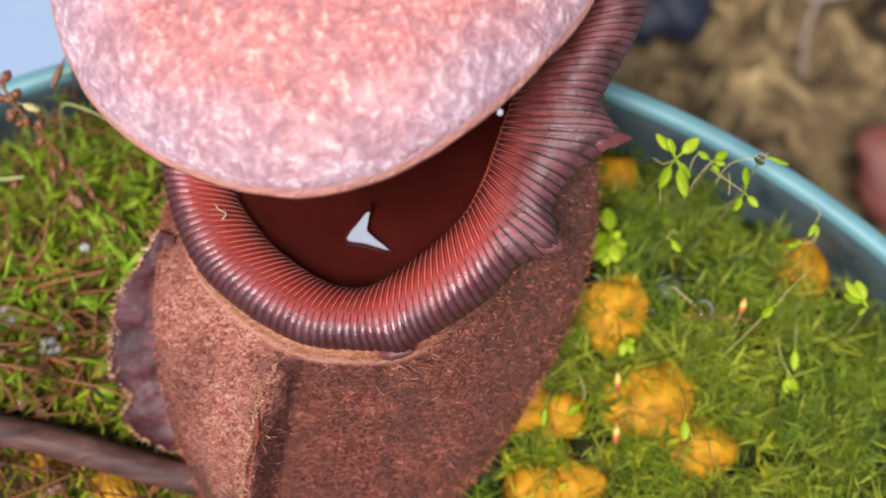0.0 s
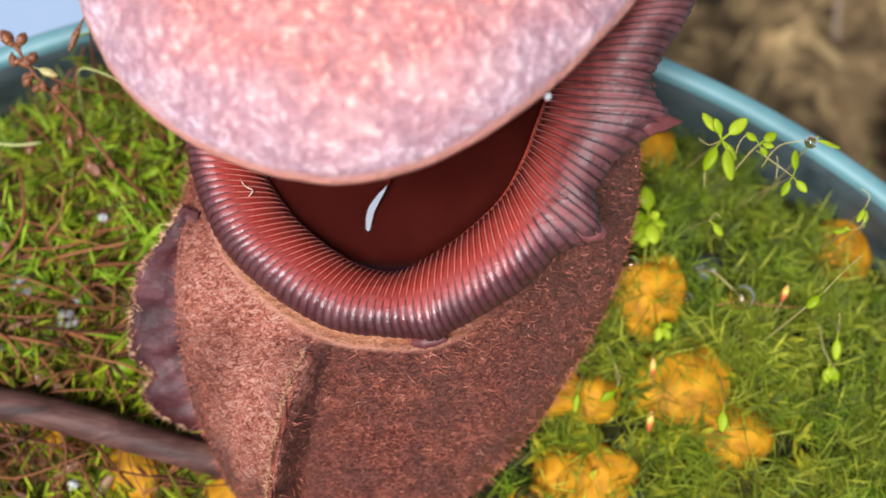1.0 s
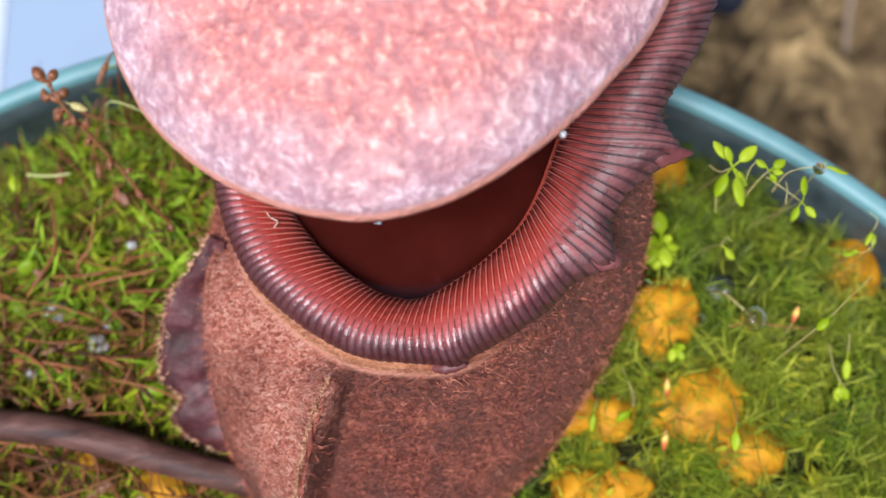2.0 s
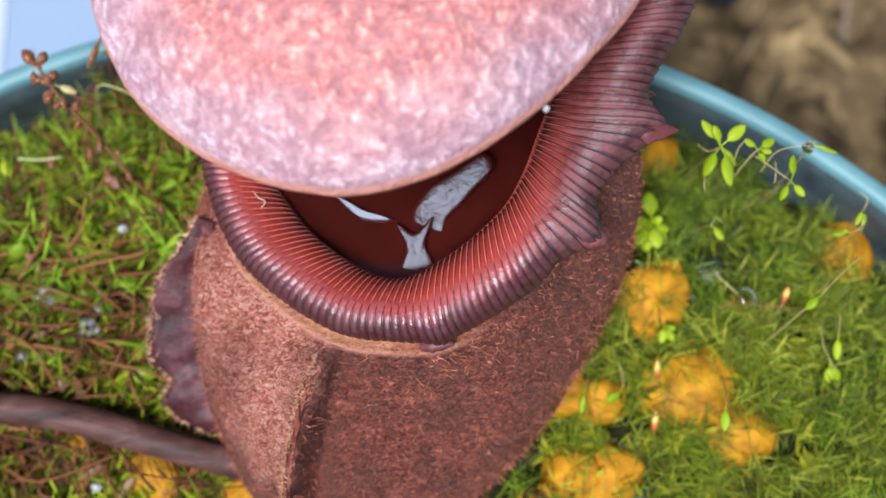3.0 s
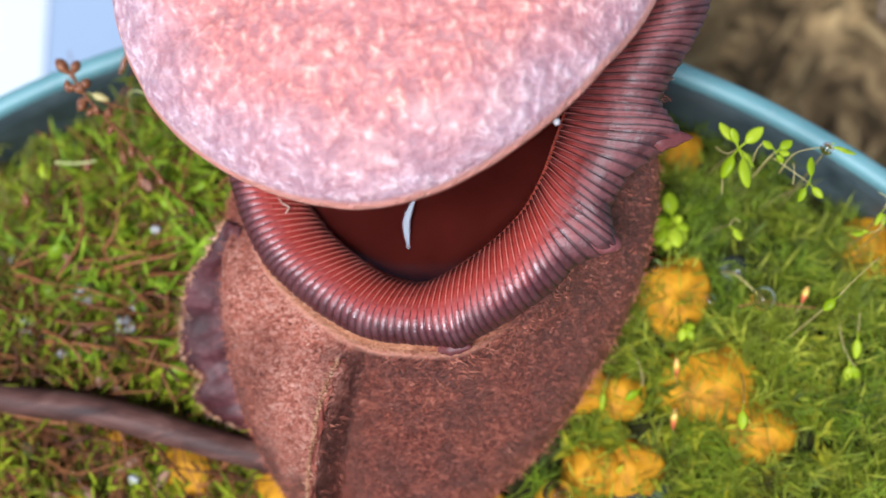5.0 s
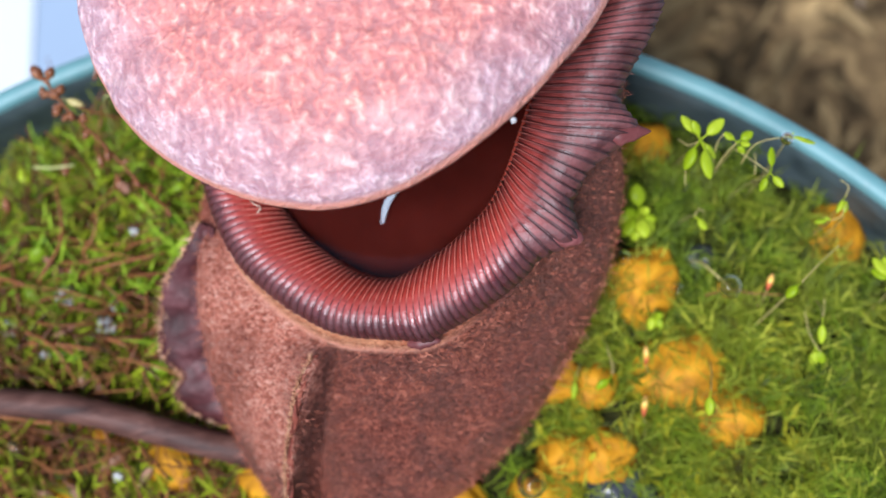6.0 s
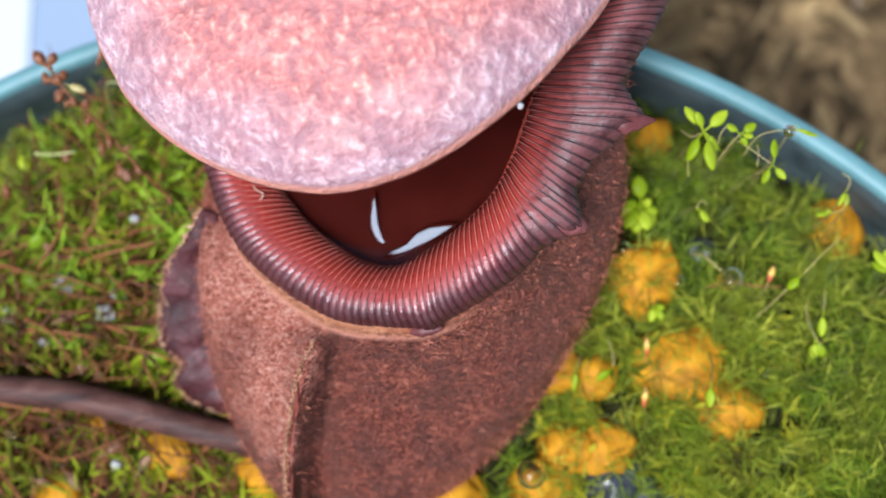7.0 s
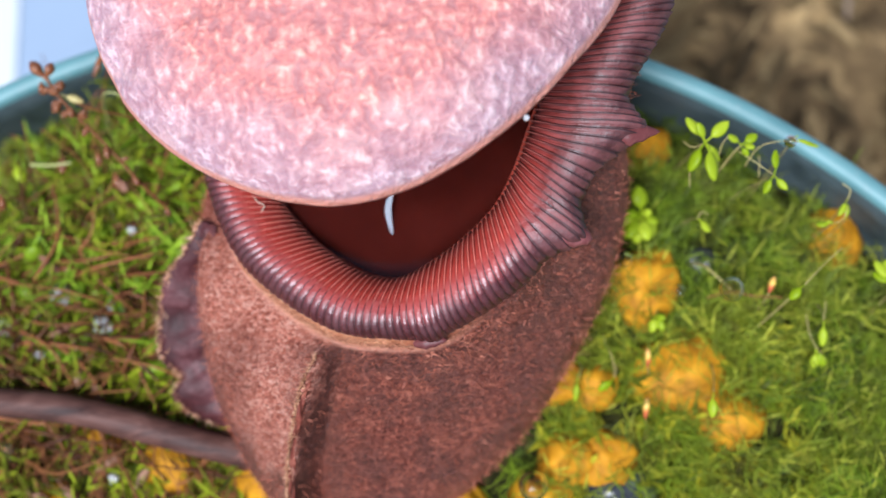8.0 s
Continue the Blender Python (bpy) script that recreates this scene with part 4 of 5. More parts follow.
def liquid():
    t = thing("pitcher_fluid", (-0.1, 0.62, 1.64), "glossy dark red fluid rocking inside the pitcher", "liquid")
    n, m = 120, 50
    rows = []
    for j in range(m):
        q = j / (m - 1)
        row = []
        for i in range(n):
            a = 2 * math.pi * i / n
            x, y = 2.02 * q * math.cos(a), 1.8 * q * math.sin(a)
            row.append((x, y, 0.004 * wobble((x, y, 0), 1.0, 7)))
        rows.append(row)
    v, f = grid(np.array(rows))
    surface = part("surface", mesh_of("surface", v, f), LIQUID, t)
    streak = ripple(t, [(0.06, 0.34), (0.10, 0.33), (0.035, 0.0), (0.045, -0.33), (0.0, -0.34), (-0.075, 0.0)], LIQUID, 0.01)
    star = ripple(t, [(-0.03, 0.43), (-0.12, 0.20), (-0.31, -0.06), (-0.28, -0.13), (0.05, -0.20), (0.36, -0.30), (0.44, -0.26), (0.18, -0.08), (0.01, 0.06)], LIQUID, 0.012)
    swoosh = ripple(t, [(0.06, 0.32), (-0.10, 0.16), (-0.27, -0.08), (0.0, -0.16), (0.24, -0.24), (0.28, -0.22), (0.10, -0.06), (0.0, 0.08)], LIQUID, 0.012)
    band = ripple(t, [(-0.46, -0.05), (-0.2, 0.0), (-0.02, 0.09), (0.22, 0.11), (0.46, 0.03), (0.2, -0.05), (-0.1, -0.09), (-0.35, -0.10)], LIQUID, 0.01)
    column = ripple(t, [(0.03, 0.56), (0.21, 0.50), (0.17, 0.1), (0.13, -0.3), (0.18, -0.46), (-0.02, -0.52), (-0.2, -0.44), (-0.23, -0.1), (-0.12, 0.2)], RUFFLED, 0.008)
    crest = ripple(t, [(-0.16, 0.30), (0.02, 0.17), (0.24, 0.30), (0.12, 0.04), (0.17, -0.22), (0.0, -0.26), (-0.22, -0.24), (-0.10, 0.02)], RUFFLED, 0.01)
    return surface, streak, star, swoosh, band, column, crest


fluid_parts = liquid()


# ---- stones in the moss ----
PEBBLE_SPOTS = []


def pebbles():
    rng = random.Random(4)
    for k, (x, y, r) in enumerate(((2.60, -0.30, 0.48), (2.80, 1.66, 0.34), (5.22, 0.32, 0.42), (3.05, -1.42, 0.56), (3.62, -1.95, 0.42), (1.58, -2.46, 0.37), (2.10, -2.46, 0.37), (-3.5, -2.45, 0.42),
                                   (-2.3, -2.75, 0.4), (1.92, -1.55, 0.32), (1.44, -1.42, 0.36), (0.2, -3.1, 0.42), (1.22, -2.98, 0.42), (-5.0, -3.1, 0.4), (-4.4, -1.95, 0.25))):
        v, f = lump(r, 3.0 + 7 * k, 0.26, (1.05, 1.0, 0.66))
        ob = part("pebble", mesh_of("pebble", v, f), PEBBLE)
        ob.location = Vector((x, y, ground_height(x, y) + 0.10)) * CM
        ob.rotation_euler = (0, 0, rng.uniform(0, 6))
        PEBBLE_SPOTS.append((x, y, r))
        tagged(ob, "rounded ochre-yellow clay pebble half sunk in moss", "pebble", "pebbles in the moss")
    for k, (x, y, r) in enumerate(((2.2, -2.92, 0.42), (2.85, -3.15, 0.3), (3.42, 0.05, 0.2))):
        v, f = lump(r, 43.0 + 7 * k, 0.25, (1.1, 0.9, 0.6))
        ob = part("stone", mesh_of("stone", v, f), STONE)
        ob.location = Vector((x, y, ground_height(x, y) + 0.05)) * CM
        PEBBLE_SPOTS.append((x, y, 1.3 * r))
        tagged(ob, "wet dark grey stone lying in the moss", "stone", "stones in the moss")


pebbles()


# ---- moss ----
def in_pot(x, y, edge=POT_R - 0.32):
    return (x - POT_X) ** 2 + (y - POT_Y) ** 2 < edge * edge


def in_cup(x, y):
    return ((x + 0.45) / 1.95) ** 2 + ((y + 0.6) / 2.55) ** 2 < 1


def on_pebble(x, y):
    return any((x - a) ** 2 + (y - b) ** 2 < (0.7 * r) ** 2 for a, b, r in PEBBLE_SPOTS)


def shoots(name, rng, count, area, material, label, height, leaf, leaves, spread, lean=0.35):
    """Many moss shoots: a thin stem with narrow leaves all round."""
    pts, faces = [], []
    made = 0
    while made < count:
        x, y = rng.uniform(area[0], area[1]), rng.uniform(area[2], area[3])
        made += 1
        if not in_pot(x, y) or in_cup(x, y) or on_pebble(x, y):
            continue
        if wobble((x, y, 0), 2.1, 13) + 0.7 * wobble((x, y, 0), 4.7, 3) < 0.02 and rng.uniform() < 0.88:
            continue
        base = np.array([x, y, ground_height(x, y) - 0.08])
        h = height * rng.uniform(0.5, 1.25) * (0.75 + 0.6 * (0.5 + wobble((x, y, 0), 1.4, 9)))
        tip = base + np.array([rng.normal() * lean * h, rng.normal() * lean * h, h])
        for k in range(leaves):
            q = (k + rng.uniform()) / leaves
            p = base + (tip - base) * q
            a = rng.uniform(0, 6.283)
            up = 0.25 + 0.6 * q
            d = np.array([math.cos(a) * spread, math.sin(a) * spread, up])
            d /= np.linalg.norm(d)
            s = np.array([-math.sin(a), math.cos(a), 0.0])
            l = leaf[0] * rng.uniform(0.6, 1.25)
            w = leaf[1] * rng.uniform(0.7, 1.2)
            bend = np.array([math.cos(a), math.sin(a), -0.5]) * l * 0.18
            n = len(pts)
            pts += [p - s * w * 0.5, p + s * w * 0.5, p + d * l * 0.55 + s * w + bend * 0.4, p + d * l * 0.55 - s * w + bend * 0.4, p + d * l + bend]
            faces += [(n, n + 1, n + 2, n + 3), (n + 3, n + 2, n + 4)]
    me = mesh_of(name, np.array(pts), faces)
    return tagged(part(name, me, material), label, "moss", kind="stuff")


rng = np.random.default_rng(11)
shoots("fine_moss", rng, 4600, (0.8, 7.6, -3.8, 3.4), MOSS_DARK, "fine feathery green moss carpet", 0.52, (0.30, 0.0065), 16, 1.0, 0.6)
shoots("pale_moss", rng, 900, (0.8, 7.6, -3.8, 1.2), MOSS_PALE, "pale yellow-green moss tufts", 0.50, (0.32, 0.010), 8, 0.9, 0.6)
shoots("golden_moss", rng, 600, (0.9, 4.6, -3.6, -0.7), MOSS_GOLD, "yellow-green broad-leaved moss between the pebbles", 0.30, (0.26, 0.032), 7, 1.0, 0.6)
shoots("leafy_moss", rng, 2600, (-8.5, -1.2, -1.4, 3.4), MOSS_BRIGHT, "bright green leafy moss carpet", 0.56, (0.30, 0.013), 15, 1.0, 0.7)
shoots("under_moss", rng, 2200, (-8.5, -1.2, -1.4, 3.4), MOSS_BRIGHT, "fine green moss low in the carpet", 0.40, (0.30, 0.010), 12, 0.9, 0.6)
shoots("light_moss", rng, 420, (-7.0, -2.2, -0.6, 2.4), MOSS_LIGHT, "light green moss tufts", 0.60, (0.36, 0.020), 9, 0.9, 0.6)
shoots("sparse_moss", rng, 1000, (-8.5, -1.2, -3.8, -0.9), MOSS_BRIGHT, "sparse green moss over brown litter", 0.42, (0.38, 0.020), 9, 1.0, 0.6)
shoots("dead_moss", rng, 1000, (-8.5, -2.4, -3.8, 0.2), STRAW, "brown dead moss leaves", 0.36, (0.34, 0.020), 7, 1.0, 0.7)
shoots("moss_behind_cup", rng, 900, (-2.0, 2.4, 1.8, 3.4), MOSS_DARK, "fine green moss behind the cup", 0.3, (0.17, 0.012), 10, 1.0)


def dry_stalks():
    rng = np.random.default_rng(21)
    pieces = []
    for k in range(420):
        x, y = rng.uniform(-7.5, -2.6), rng.uniform(-2.4, 2.4)
        if in_cup(x, y) or not in_pot(x, y):
            continue
        a = rng.normal() * 0.75 - 0.1 + (math.pi if rng.uniform() < 0.4 else 0)
        l, bend = rng.uniform(0.4, 1.6), rng.normal() * 0.45
        z = ground_height(x, y) + rng.uniform(0.15, 0.4)
        p = [(x, y, z - 0.1), (x + l * 0.4 * math.cos(a), y + l * 0.4 * math.sin(a), z + rng.uniform(0.05, 0.35)), (x + l * math.cos(a + bend), y + l * math.sin(a + bend), z + rng.uniform(0.05, 0.5))]
        pieces.append(grid(tube(spline(p, 9, closed=False), np.linspace(0.021, 0.010, 9) * rng.uniform(0.5, 1.2), 5)))
    v, f = join(pieces)
    tagged(part("dry_stalks", mesh_of("dry_stalks", v, f), STRAW), "tangle of dry reddish-brown moss stalks", "plant litter", kind="stuff")


dry_stalks()


def dry_twigs():
    """Single reddish stalks that lie over the moss beside the cup."""
    rng = np.random.default_rng(77)
    made = 0
    while made < 120:
        x, y = rng.uniform(-6.6, -3.0), rng.uniform(-2.2, 2.1)
        run = -0.55 if y > 0.7 else -0.1 if y > -0.9 else 0.35
        a, l, bend = rng.normal() * 0.42 + run, rng.uniform(0.6, 2.0), rng.normal() * 0.35
        ends = (x + l * math.cos(a + bend), y + l * math.sin(a + bend))
        if not in_pot(x, y) or in_cup(x - 0.4, y) or in_cup(*ends) or ends[0] > -2.75 or not in_pot(*ends):
            continue
        z = ground_height(x, y) + rng.uniform(0.38, 0.62)
        p = [(0, 0, -0.35), (l * 0.2 * math.cos(a), l * 0.2 * math.sin(a), 0.0), (l * 0.6 * math.cos(a + bend * 0.5), l * 0.6 * math.sin(a + bend * 0.5), rng.uniform(-0.02, 0.12)), (ends[0] - x, ends[1] - y, rng.uniform(-0.15, 0.2))]
        r = rng.uniform(0.010, 0.034)
        v, f = grid(tube(spline(p, 12, closed=False), np.linspace(r, r * 0.5, 12), 6), close_ends=True)
        ob = part("dry_twig", mesh_of("dry_twig", v, f), TWIG)
        ob.location = Vector((x, y, z)) * CM
        tagged(ob, "dry reddish-brown moss stalk lying over green moss", "twig", "dry stalks in the moss")
        made += 1


dry_twigs()


# ---- sprouts, capsules, dew ----
def spoon():
    """A small spoon-shaped leaf of length 1 along x, thick in the middle."""
    rows = []
    for q in np.linspace(0, 1, 12):
        w = 0.035 + 0.19 * max(0.0, math.sin(math.pi * min(1.0, max(0.0, (q - 0.28) / 0.74)) ** 0.85)) ** 0.8 if q > 0.28 else 0.035 * (0.8 + 0.2 * q)
        if q == 1:
            w = 0.02
        t = 0.028 + 0.02 * (q > 0.3)
        z = 0.10 * math.sin(math.pi * q) - 0.05 * q
        rows.append([(q, w * math.cos(a), z + t * math.sin(a) - 0.35 * w * math.cos(a) ** 2) for a in np.arange(8) * math.pi / 4])
    v, f = grid(np.array(rows), close_ends=True)
    return mesh_of("leaf", v, f)


def spindle(name="capsule"):
    """A tapered capsule of length 1 along x."""
    rows = []
    for q in np.linspace(0, 1, 10):
        w = 0.03 + 0.19 * math.sin(math.pi * q ** 1.25) ** 0.8
        rows.append([(q, w * math.cos(a), w * math.sin(a)) for a in np.arange(8) * math.pi / 4])
    v, f = grid(np.array(rows), close_ends=True)
    return mesh_of(name, v, f)


SPOON, BRACT, SCRAP, FLAT, SPINDLE, AMBER_SPINDLE = spoon(), spoon(), spoon(), spoon(), spindle(), spindle()


def along(ob, start, end, broad, roll=0.0):
    """Lays a part of length 1 from start to end (cm, in its parent's space)."""
    a, b = Vector(start), Vector(end)
    d = b - a
    x = d.normalized()
    y = Vector((0, 0, 1)).cross(x)
    if y.length < 0.05:
        y = Vector((0, 1, 0))
    y.normalize()
    z = x.cross(y)
    m = Matrix((x, y, z)).transposed().to_4x4() @ Matrix.Rotation(roll, 4, "X")
    l = d.length
    ob.matrix_basis = Matrix.Translation(a * CM) @ m @ Matrix.Diagonal((l, l * broad, l * broad, 1))
    return ob


def stalk(points, radius, parent, material=STALK, count=14):
    v, f = grid(tube(spline(points, count, closed=False), np.linspace(radius, radius * 0.7, count), 6), close_ends=True)
    return part("stalk", mesh_of("stalk", v, f), material, parent)


def sprout(hub, tips, label, lean=(0.1, -0.2), stalks=(), broad=1.0):
    """A little plant: a stalk from the moss to its hub and spoon leaves from there; all in cm."""
    r = random.Random(int(hub[0] * 100) + int(hub[1] * 37))
    h = Vector(hub)
    bx, by = hub[0] + lean[0], hub[1] + lean[1]
    base = Vector((bx, by, ground_height(bx, by) - 0.05))
    t = thing("sprout", base, label, "seedling", "seedlings in the moss")
    stalk([(0, 0, 0), tuple((h - base) * 0.5 + Vector((0.05, 0.04, 0.05))), tuple(h - base)], 0.011, t)
    for p in stalks:
        stalk([tuple(Vector(q) - base) for q in p], 0.0065, t)
    for tip in tips:
        ob = part("leaf", SPOON, SPROUT, t)
        along(ob, h - base, Vector(tip) - base, broad, r.uniform(-0.7, 0.7))
    return t


sprout((3.23, 1.24, 1.48), [(3.03, 1.53, 1.55), (3.50, 1.46, 1.55), (3.33, 0.79, 1.5), (3.03, 0.92, 1.42), (3.42, 1.05, 1.35), (3.14, 1.44, 1.62)],
       "light green seedling with spoon-shaped leaves", (-0.1, 0.1), [[(3.23, 1.24, 1.46), (3.1, 1.2, 1.42), (2.98, 1.27, 1.45)], [(3.06, 1.0, 1.4), (3.05, 0.85, 1.38), (3.05, 0.74, 1.36)]])
sprout((3.64, 1.20, 1.45), [(3.50, 1.32, 1.5), (3.82, 1.31, 1.5), (3.72, 1.07, 1.42), (3.78, 1.16, 1.52)], "light green seedling with four round leaves", (-0.1, -0.1),
       [[(3.40, 1.0, 1.2), (3.42, 1.2, 1.45), (3.5, 1.3, 1.5)], [(3.42, 0.95, 1.2), (3.55, 1.12, 1.35), (3.64, 1.2, 1.45)]], 1.3)
sprout((4.0, 0.84, 1.42), [(4.03, 1.12, 1.5), (4.13, 0.66, 1.45), (3.88, 0.64, 1.36)], "light green seedling on a bent pinkish stalk", (-0.2, 0.05),
       [[(3.62, 1.14, 1.4), (3.8, 1.0, 1.42), (4.0, 0.84, 1.42)], [(3.70, 0.98, 1.3), (3.86, 1.18, 1.45), (4.2, 1.24, 1.47)], [(3.85, 0.85, 1.3), (3.86, 1.0, 1.36), (3.84, 1.08, 1.4)]])
sprout((4.22, 1.24, 1.47), [(4.4, 1.2, 1.5), (4.28, 1.28, 1.5), (4.52, 1.16, 1.45)], "pale seedling tip holding a drop of dew", (-0.1, -0.3), broad=0.6)
sprout((3.19, 0.44, 0.92), [(3.34, 0.28, 0.92)], "single light green spoon leaf on a stalk", (-0.05, 0.1), [[(3.19, 0.44, 0.92), (3.25, 0.52, 0.95), (3.32, 0.48, 0.93)]], 1.3)
sprout((4.3, -0.42, 1.32), [(4.12, -0.58, 1.3)], "green leaf on a long thin straight stalk", (-0.55, -0.65), [[(4.3, -0.42, 1.32), (4.5, -0.22, 1.32), (4.75, 0.0, 1.3)]], 1.2)
sprout((2.17, -1.42, 0.55), [(1.98, -1.60, 0.55)], "green spoon leaf on a thin curved stalk", (-0.12, 0.5), [[(2.06, -0.89, 0.3), (2.1, -1.04, 0.45), (2.16, -1.22, 0.55), (2.19, -1.34, 0.56), (2.17, -1.42, 0.55)]], 1.2)
sprout((4.78, 0.34, 0.9), [(4.58, 0.33, 0.9), (4.70, 0.37, 0.92)], "pair of small pale green leaves", (0.1, 0.0), [[(4.78, 0.34, 0.9), (4.88, 0.38, 0.92), (4.95, 0.52, 0.95)]])
sprout((4.92, 0.38, 0.9), [(4.96, 0.56, 0.92)], "small pale green leaf", (0.1, -0.1))
sprout((5.45, -0.42, 0.9), [(5.22, -0.12, 0.95), (5.33, -0.12, 0.95), (5.2, -0.25, 0.9), (5.35, -0.5, 0.85)], "light green seedling with broad leaves", (0.1, -0.3), (), 1.1)
sprout((3.29, -1.62, 0.9), [(3.25, -1.92, 0.9)], "green spoon leaf on a thin stalk", (0.08, 0.5), (), 1.0)
sprout((2.60, 0.60, 0.25), [(2.57, 0.95, 0.4), (2.38, 0.32, 0.35), (2.76, 0.36, 0.3), (2.42, 0.62, 0.42), (2.7, 0.62, 0.42), (2.5, 0.25, 0.3), (2.3, 0.48, 0.3), (2.8, 0.5, 0.35), (2.66, 0.28, 0.42)], "clump of broad translucent green leaves", (0.0, -0.1), (), 1.4)
sprout((2.72, -0.66, 0.3), [(2.8, -0.86, 0.35), (2.66, -0.88, 0.3), (2.82, -0.72, 0.4)], "tiny bright green seedling", (0.0, 0.1), (), 1.3)
sprout((-5.62, 1.55, 0.3), [(-5.46, 1.28, 0.35)], "bright green spoon leaf in the moss", (0.0, 0.1), (), 1.2)
sprout((4.71, -0.78, 0.5), [(4.68, -1.10, 0.45)], "slim green leaf on a thin red stalk", (0.0, 0.3), [[(4.74, -0.55, 0.5), (4.72, -0.7, 0.52), (4.71, -0.78, 0.5)], [(4.5, -0.7, 0.5), (4.56, -1.0, 0.45), (4.72, -1.25, 0.4)]], 0.8)
sprout((4.62, -1.12, 0.4), [(4.72, -1.34, 0.36), (4.60, -1.36, 0.34)], "pair of small yellow-green leaves", (0.0, 0.2), (), 1.2)
sprout((4.95, 0.62, 0.95), [(4.83, 0.42, 0.95)], "small pale green leaf on a hooked stalk", (0.1, -0.2), [[(4.95, 0.62, 0.95), (4.97, 0.72, 1.0), (4.88, 0.80, 1.0)]], 0.7)
sprout((1.74, -1.42, 0.4), [(1.69, -1.72, 0.35)], "slim pale green leaf on a stalk", (0.0, 0.2), (), 0.6)


def bud(start, end, label, base, material=AMBER, broad=1.0):
    b = Vector((base[0], base[1], ground_height(*base) - 0.05))
    t = thing("moss_bud", b, label, "moss capsule", "moss capsules")
    stalk([(0, 0, 0), tuple((Vector(start) - b) * 0.6 + Vector((0.03, 0.02, 0))), tuple(Vector(start) - b)], 0.011, t)
    along(part("capsule", AMBER_SPINDLE if material == AMBER else SPINDLE, material, t), Vector(start) - b, Vector(end) - b, broad)


bud((2.54, -1.95, 0.32), (2.57, -1.68, 0.4), "slender red and yellow moss capsule", (2.56, -2.3), AMBER, 0.72)
bud((2.60, -1.32, 0.32), (2.60, -1.08, 0.42), "slender orange moss capsule", (2.58, -1.6), AMBER, 0.72)
bud((4.05, -0.45, 0.6), (4.12, -0.25, 0.65), "slender orange moss capsule", (4.0, -0.7), AMBER, 0.9)
bud((-4.95, 1.62, 0.3), (-4.93, 1.36, 0.35), "plump reddish moss capsule", (-4.9, 1.8), CAPSULE, 1.2)
bud((-4.2, 1.36, 0.42), (-4.13, 1.10, 0.4), "plump reddish moss capsule", (-4.3, 1.6), CAPSULE, 1.1)
bud((-4.43, 1.66, 0.46), (-4.39, 1.42, 0.42), "dark slim moss capsule", (-4.5, 1.9), CAPSULE, 0.9)
bud((-4.62, 0.06, 0.4), (-4.90, 0.08, 0.42), "dark brown pointed moss capsule", (-4.5, 0.2), CAPSULE, 1.2)
bud((-5.75, 1.12, 0.4), (-5.72, 0.88, 0.35), "plump reddish moss capsule", (-5.7, 1.3), CAPSULE, 1.2)


def seed_stalk():
    base = Vector((-3.1, 0.45, ground_height(-3.1, 0.45) - 0.02))
    t = thing("seed_stalk", base, "dry brown moss stalk with clustered rust-coloured open capsules", "moss stalk")
    rel = lambda p: tuple(Vector(p) - base)
    stalk([rel(p) for p in ((-3.1, 0.45, -0.1), (-3.6, 1.0, 0.75), (-4.05, 1.55, 1.1), (-4.45, 2.0, 1.38), (-4.66, 2.3, 1.48))], 0.026, t, STRAW, 24)
    for a, b, w in (((-4.70, 2.33, 1.48), (-4.90, 2.58, 1.55), 1.4), ((-4.66, 2.33, 1.48), (-4.54, 2.54, 1.55), 1.5), ((-4.56, 2.14, 1.42), (-4.42, 2.32, 1.5), 1.5),
                    ((-4.5, 2.02, 1.4), (-4.64, 1.86, 1.4), 1.6), ((-4.42, 1.98, 1.4), (-4.32, 1.78, 1.38), 1.4), ((-4.6, 2.2, 1.45), (-4.82, 2.13, 1.42), 1.3),
                    ((-4.05, 1.55, 1.1), (-4.0, 1.30, 1.1), 1.1), ((-3.78, 1.2, 0.9), (-3.64, 1.0, 0.9), 1.2), ((-4.22, 1.78, 1.22), (-4.32, 1.58, 1.2), 1.2), ((-4.74, 2.28, 1.46), (-4.70, 2.06, 1.44), 1.4),
                    ((-4.35, 1.9, 1.3), (-4.15, 1.84, 1.28), 1.2), ((-4.48, 2.05, 1.38), (-4.72, 1.98, 1.3), 1.3), ((-3.9, 1.36, 1.0), (-3.74, 1.42, 0.98), 1.1), ((-3.45, 0.85, 0.6), (-3.36, 0.66, 0.6), 1.1), ((-4.6, 2.24, 1.46), (-4.48, 2.08, 1.5), 1.5), ((-4.52, 2.1, 1.42), (-4.70, 2.22, 1.5), 1.2),
                    ((-4.4, 1.94, 1.36), (-4.52, 1.80, 1.42), 1.5), ((-4.3, 1.84, 1.28), (-4.2, 1.98, 1.36), 1.3), ((-4.62, 2.26, 1.47), (-4.74, 2.42, 1.5), 1.1)):
        along(part("capsule", SPINDLE, CAPSULE, t), rel(a), tuple(0.25 * Vector(rel(a)) + 0.75 * Vector(rel(b))), 1.0 * w)
    stalk([rel(p) for p in ((-4.4, 2.05, 1.4), (-4.1, 1.95, 1.25), (-3.6, 1.9, 0.9), (-3.1, 1.85, 0.5))], 0.016, t, STRAW)
    along(part("bract", BRACT, STALK, t), rel((-4.5, 2.12, 1.42)), rel((-4.22, 2.02, 1.4)), 0.8)


seed_stalk()


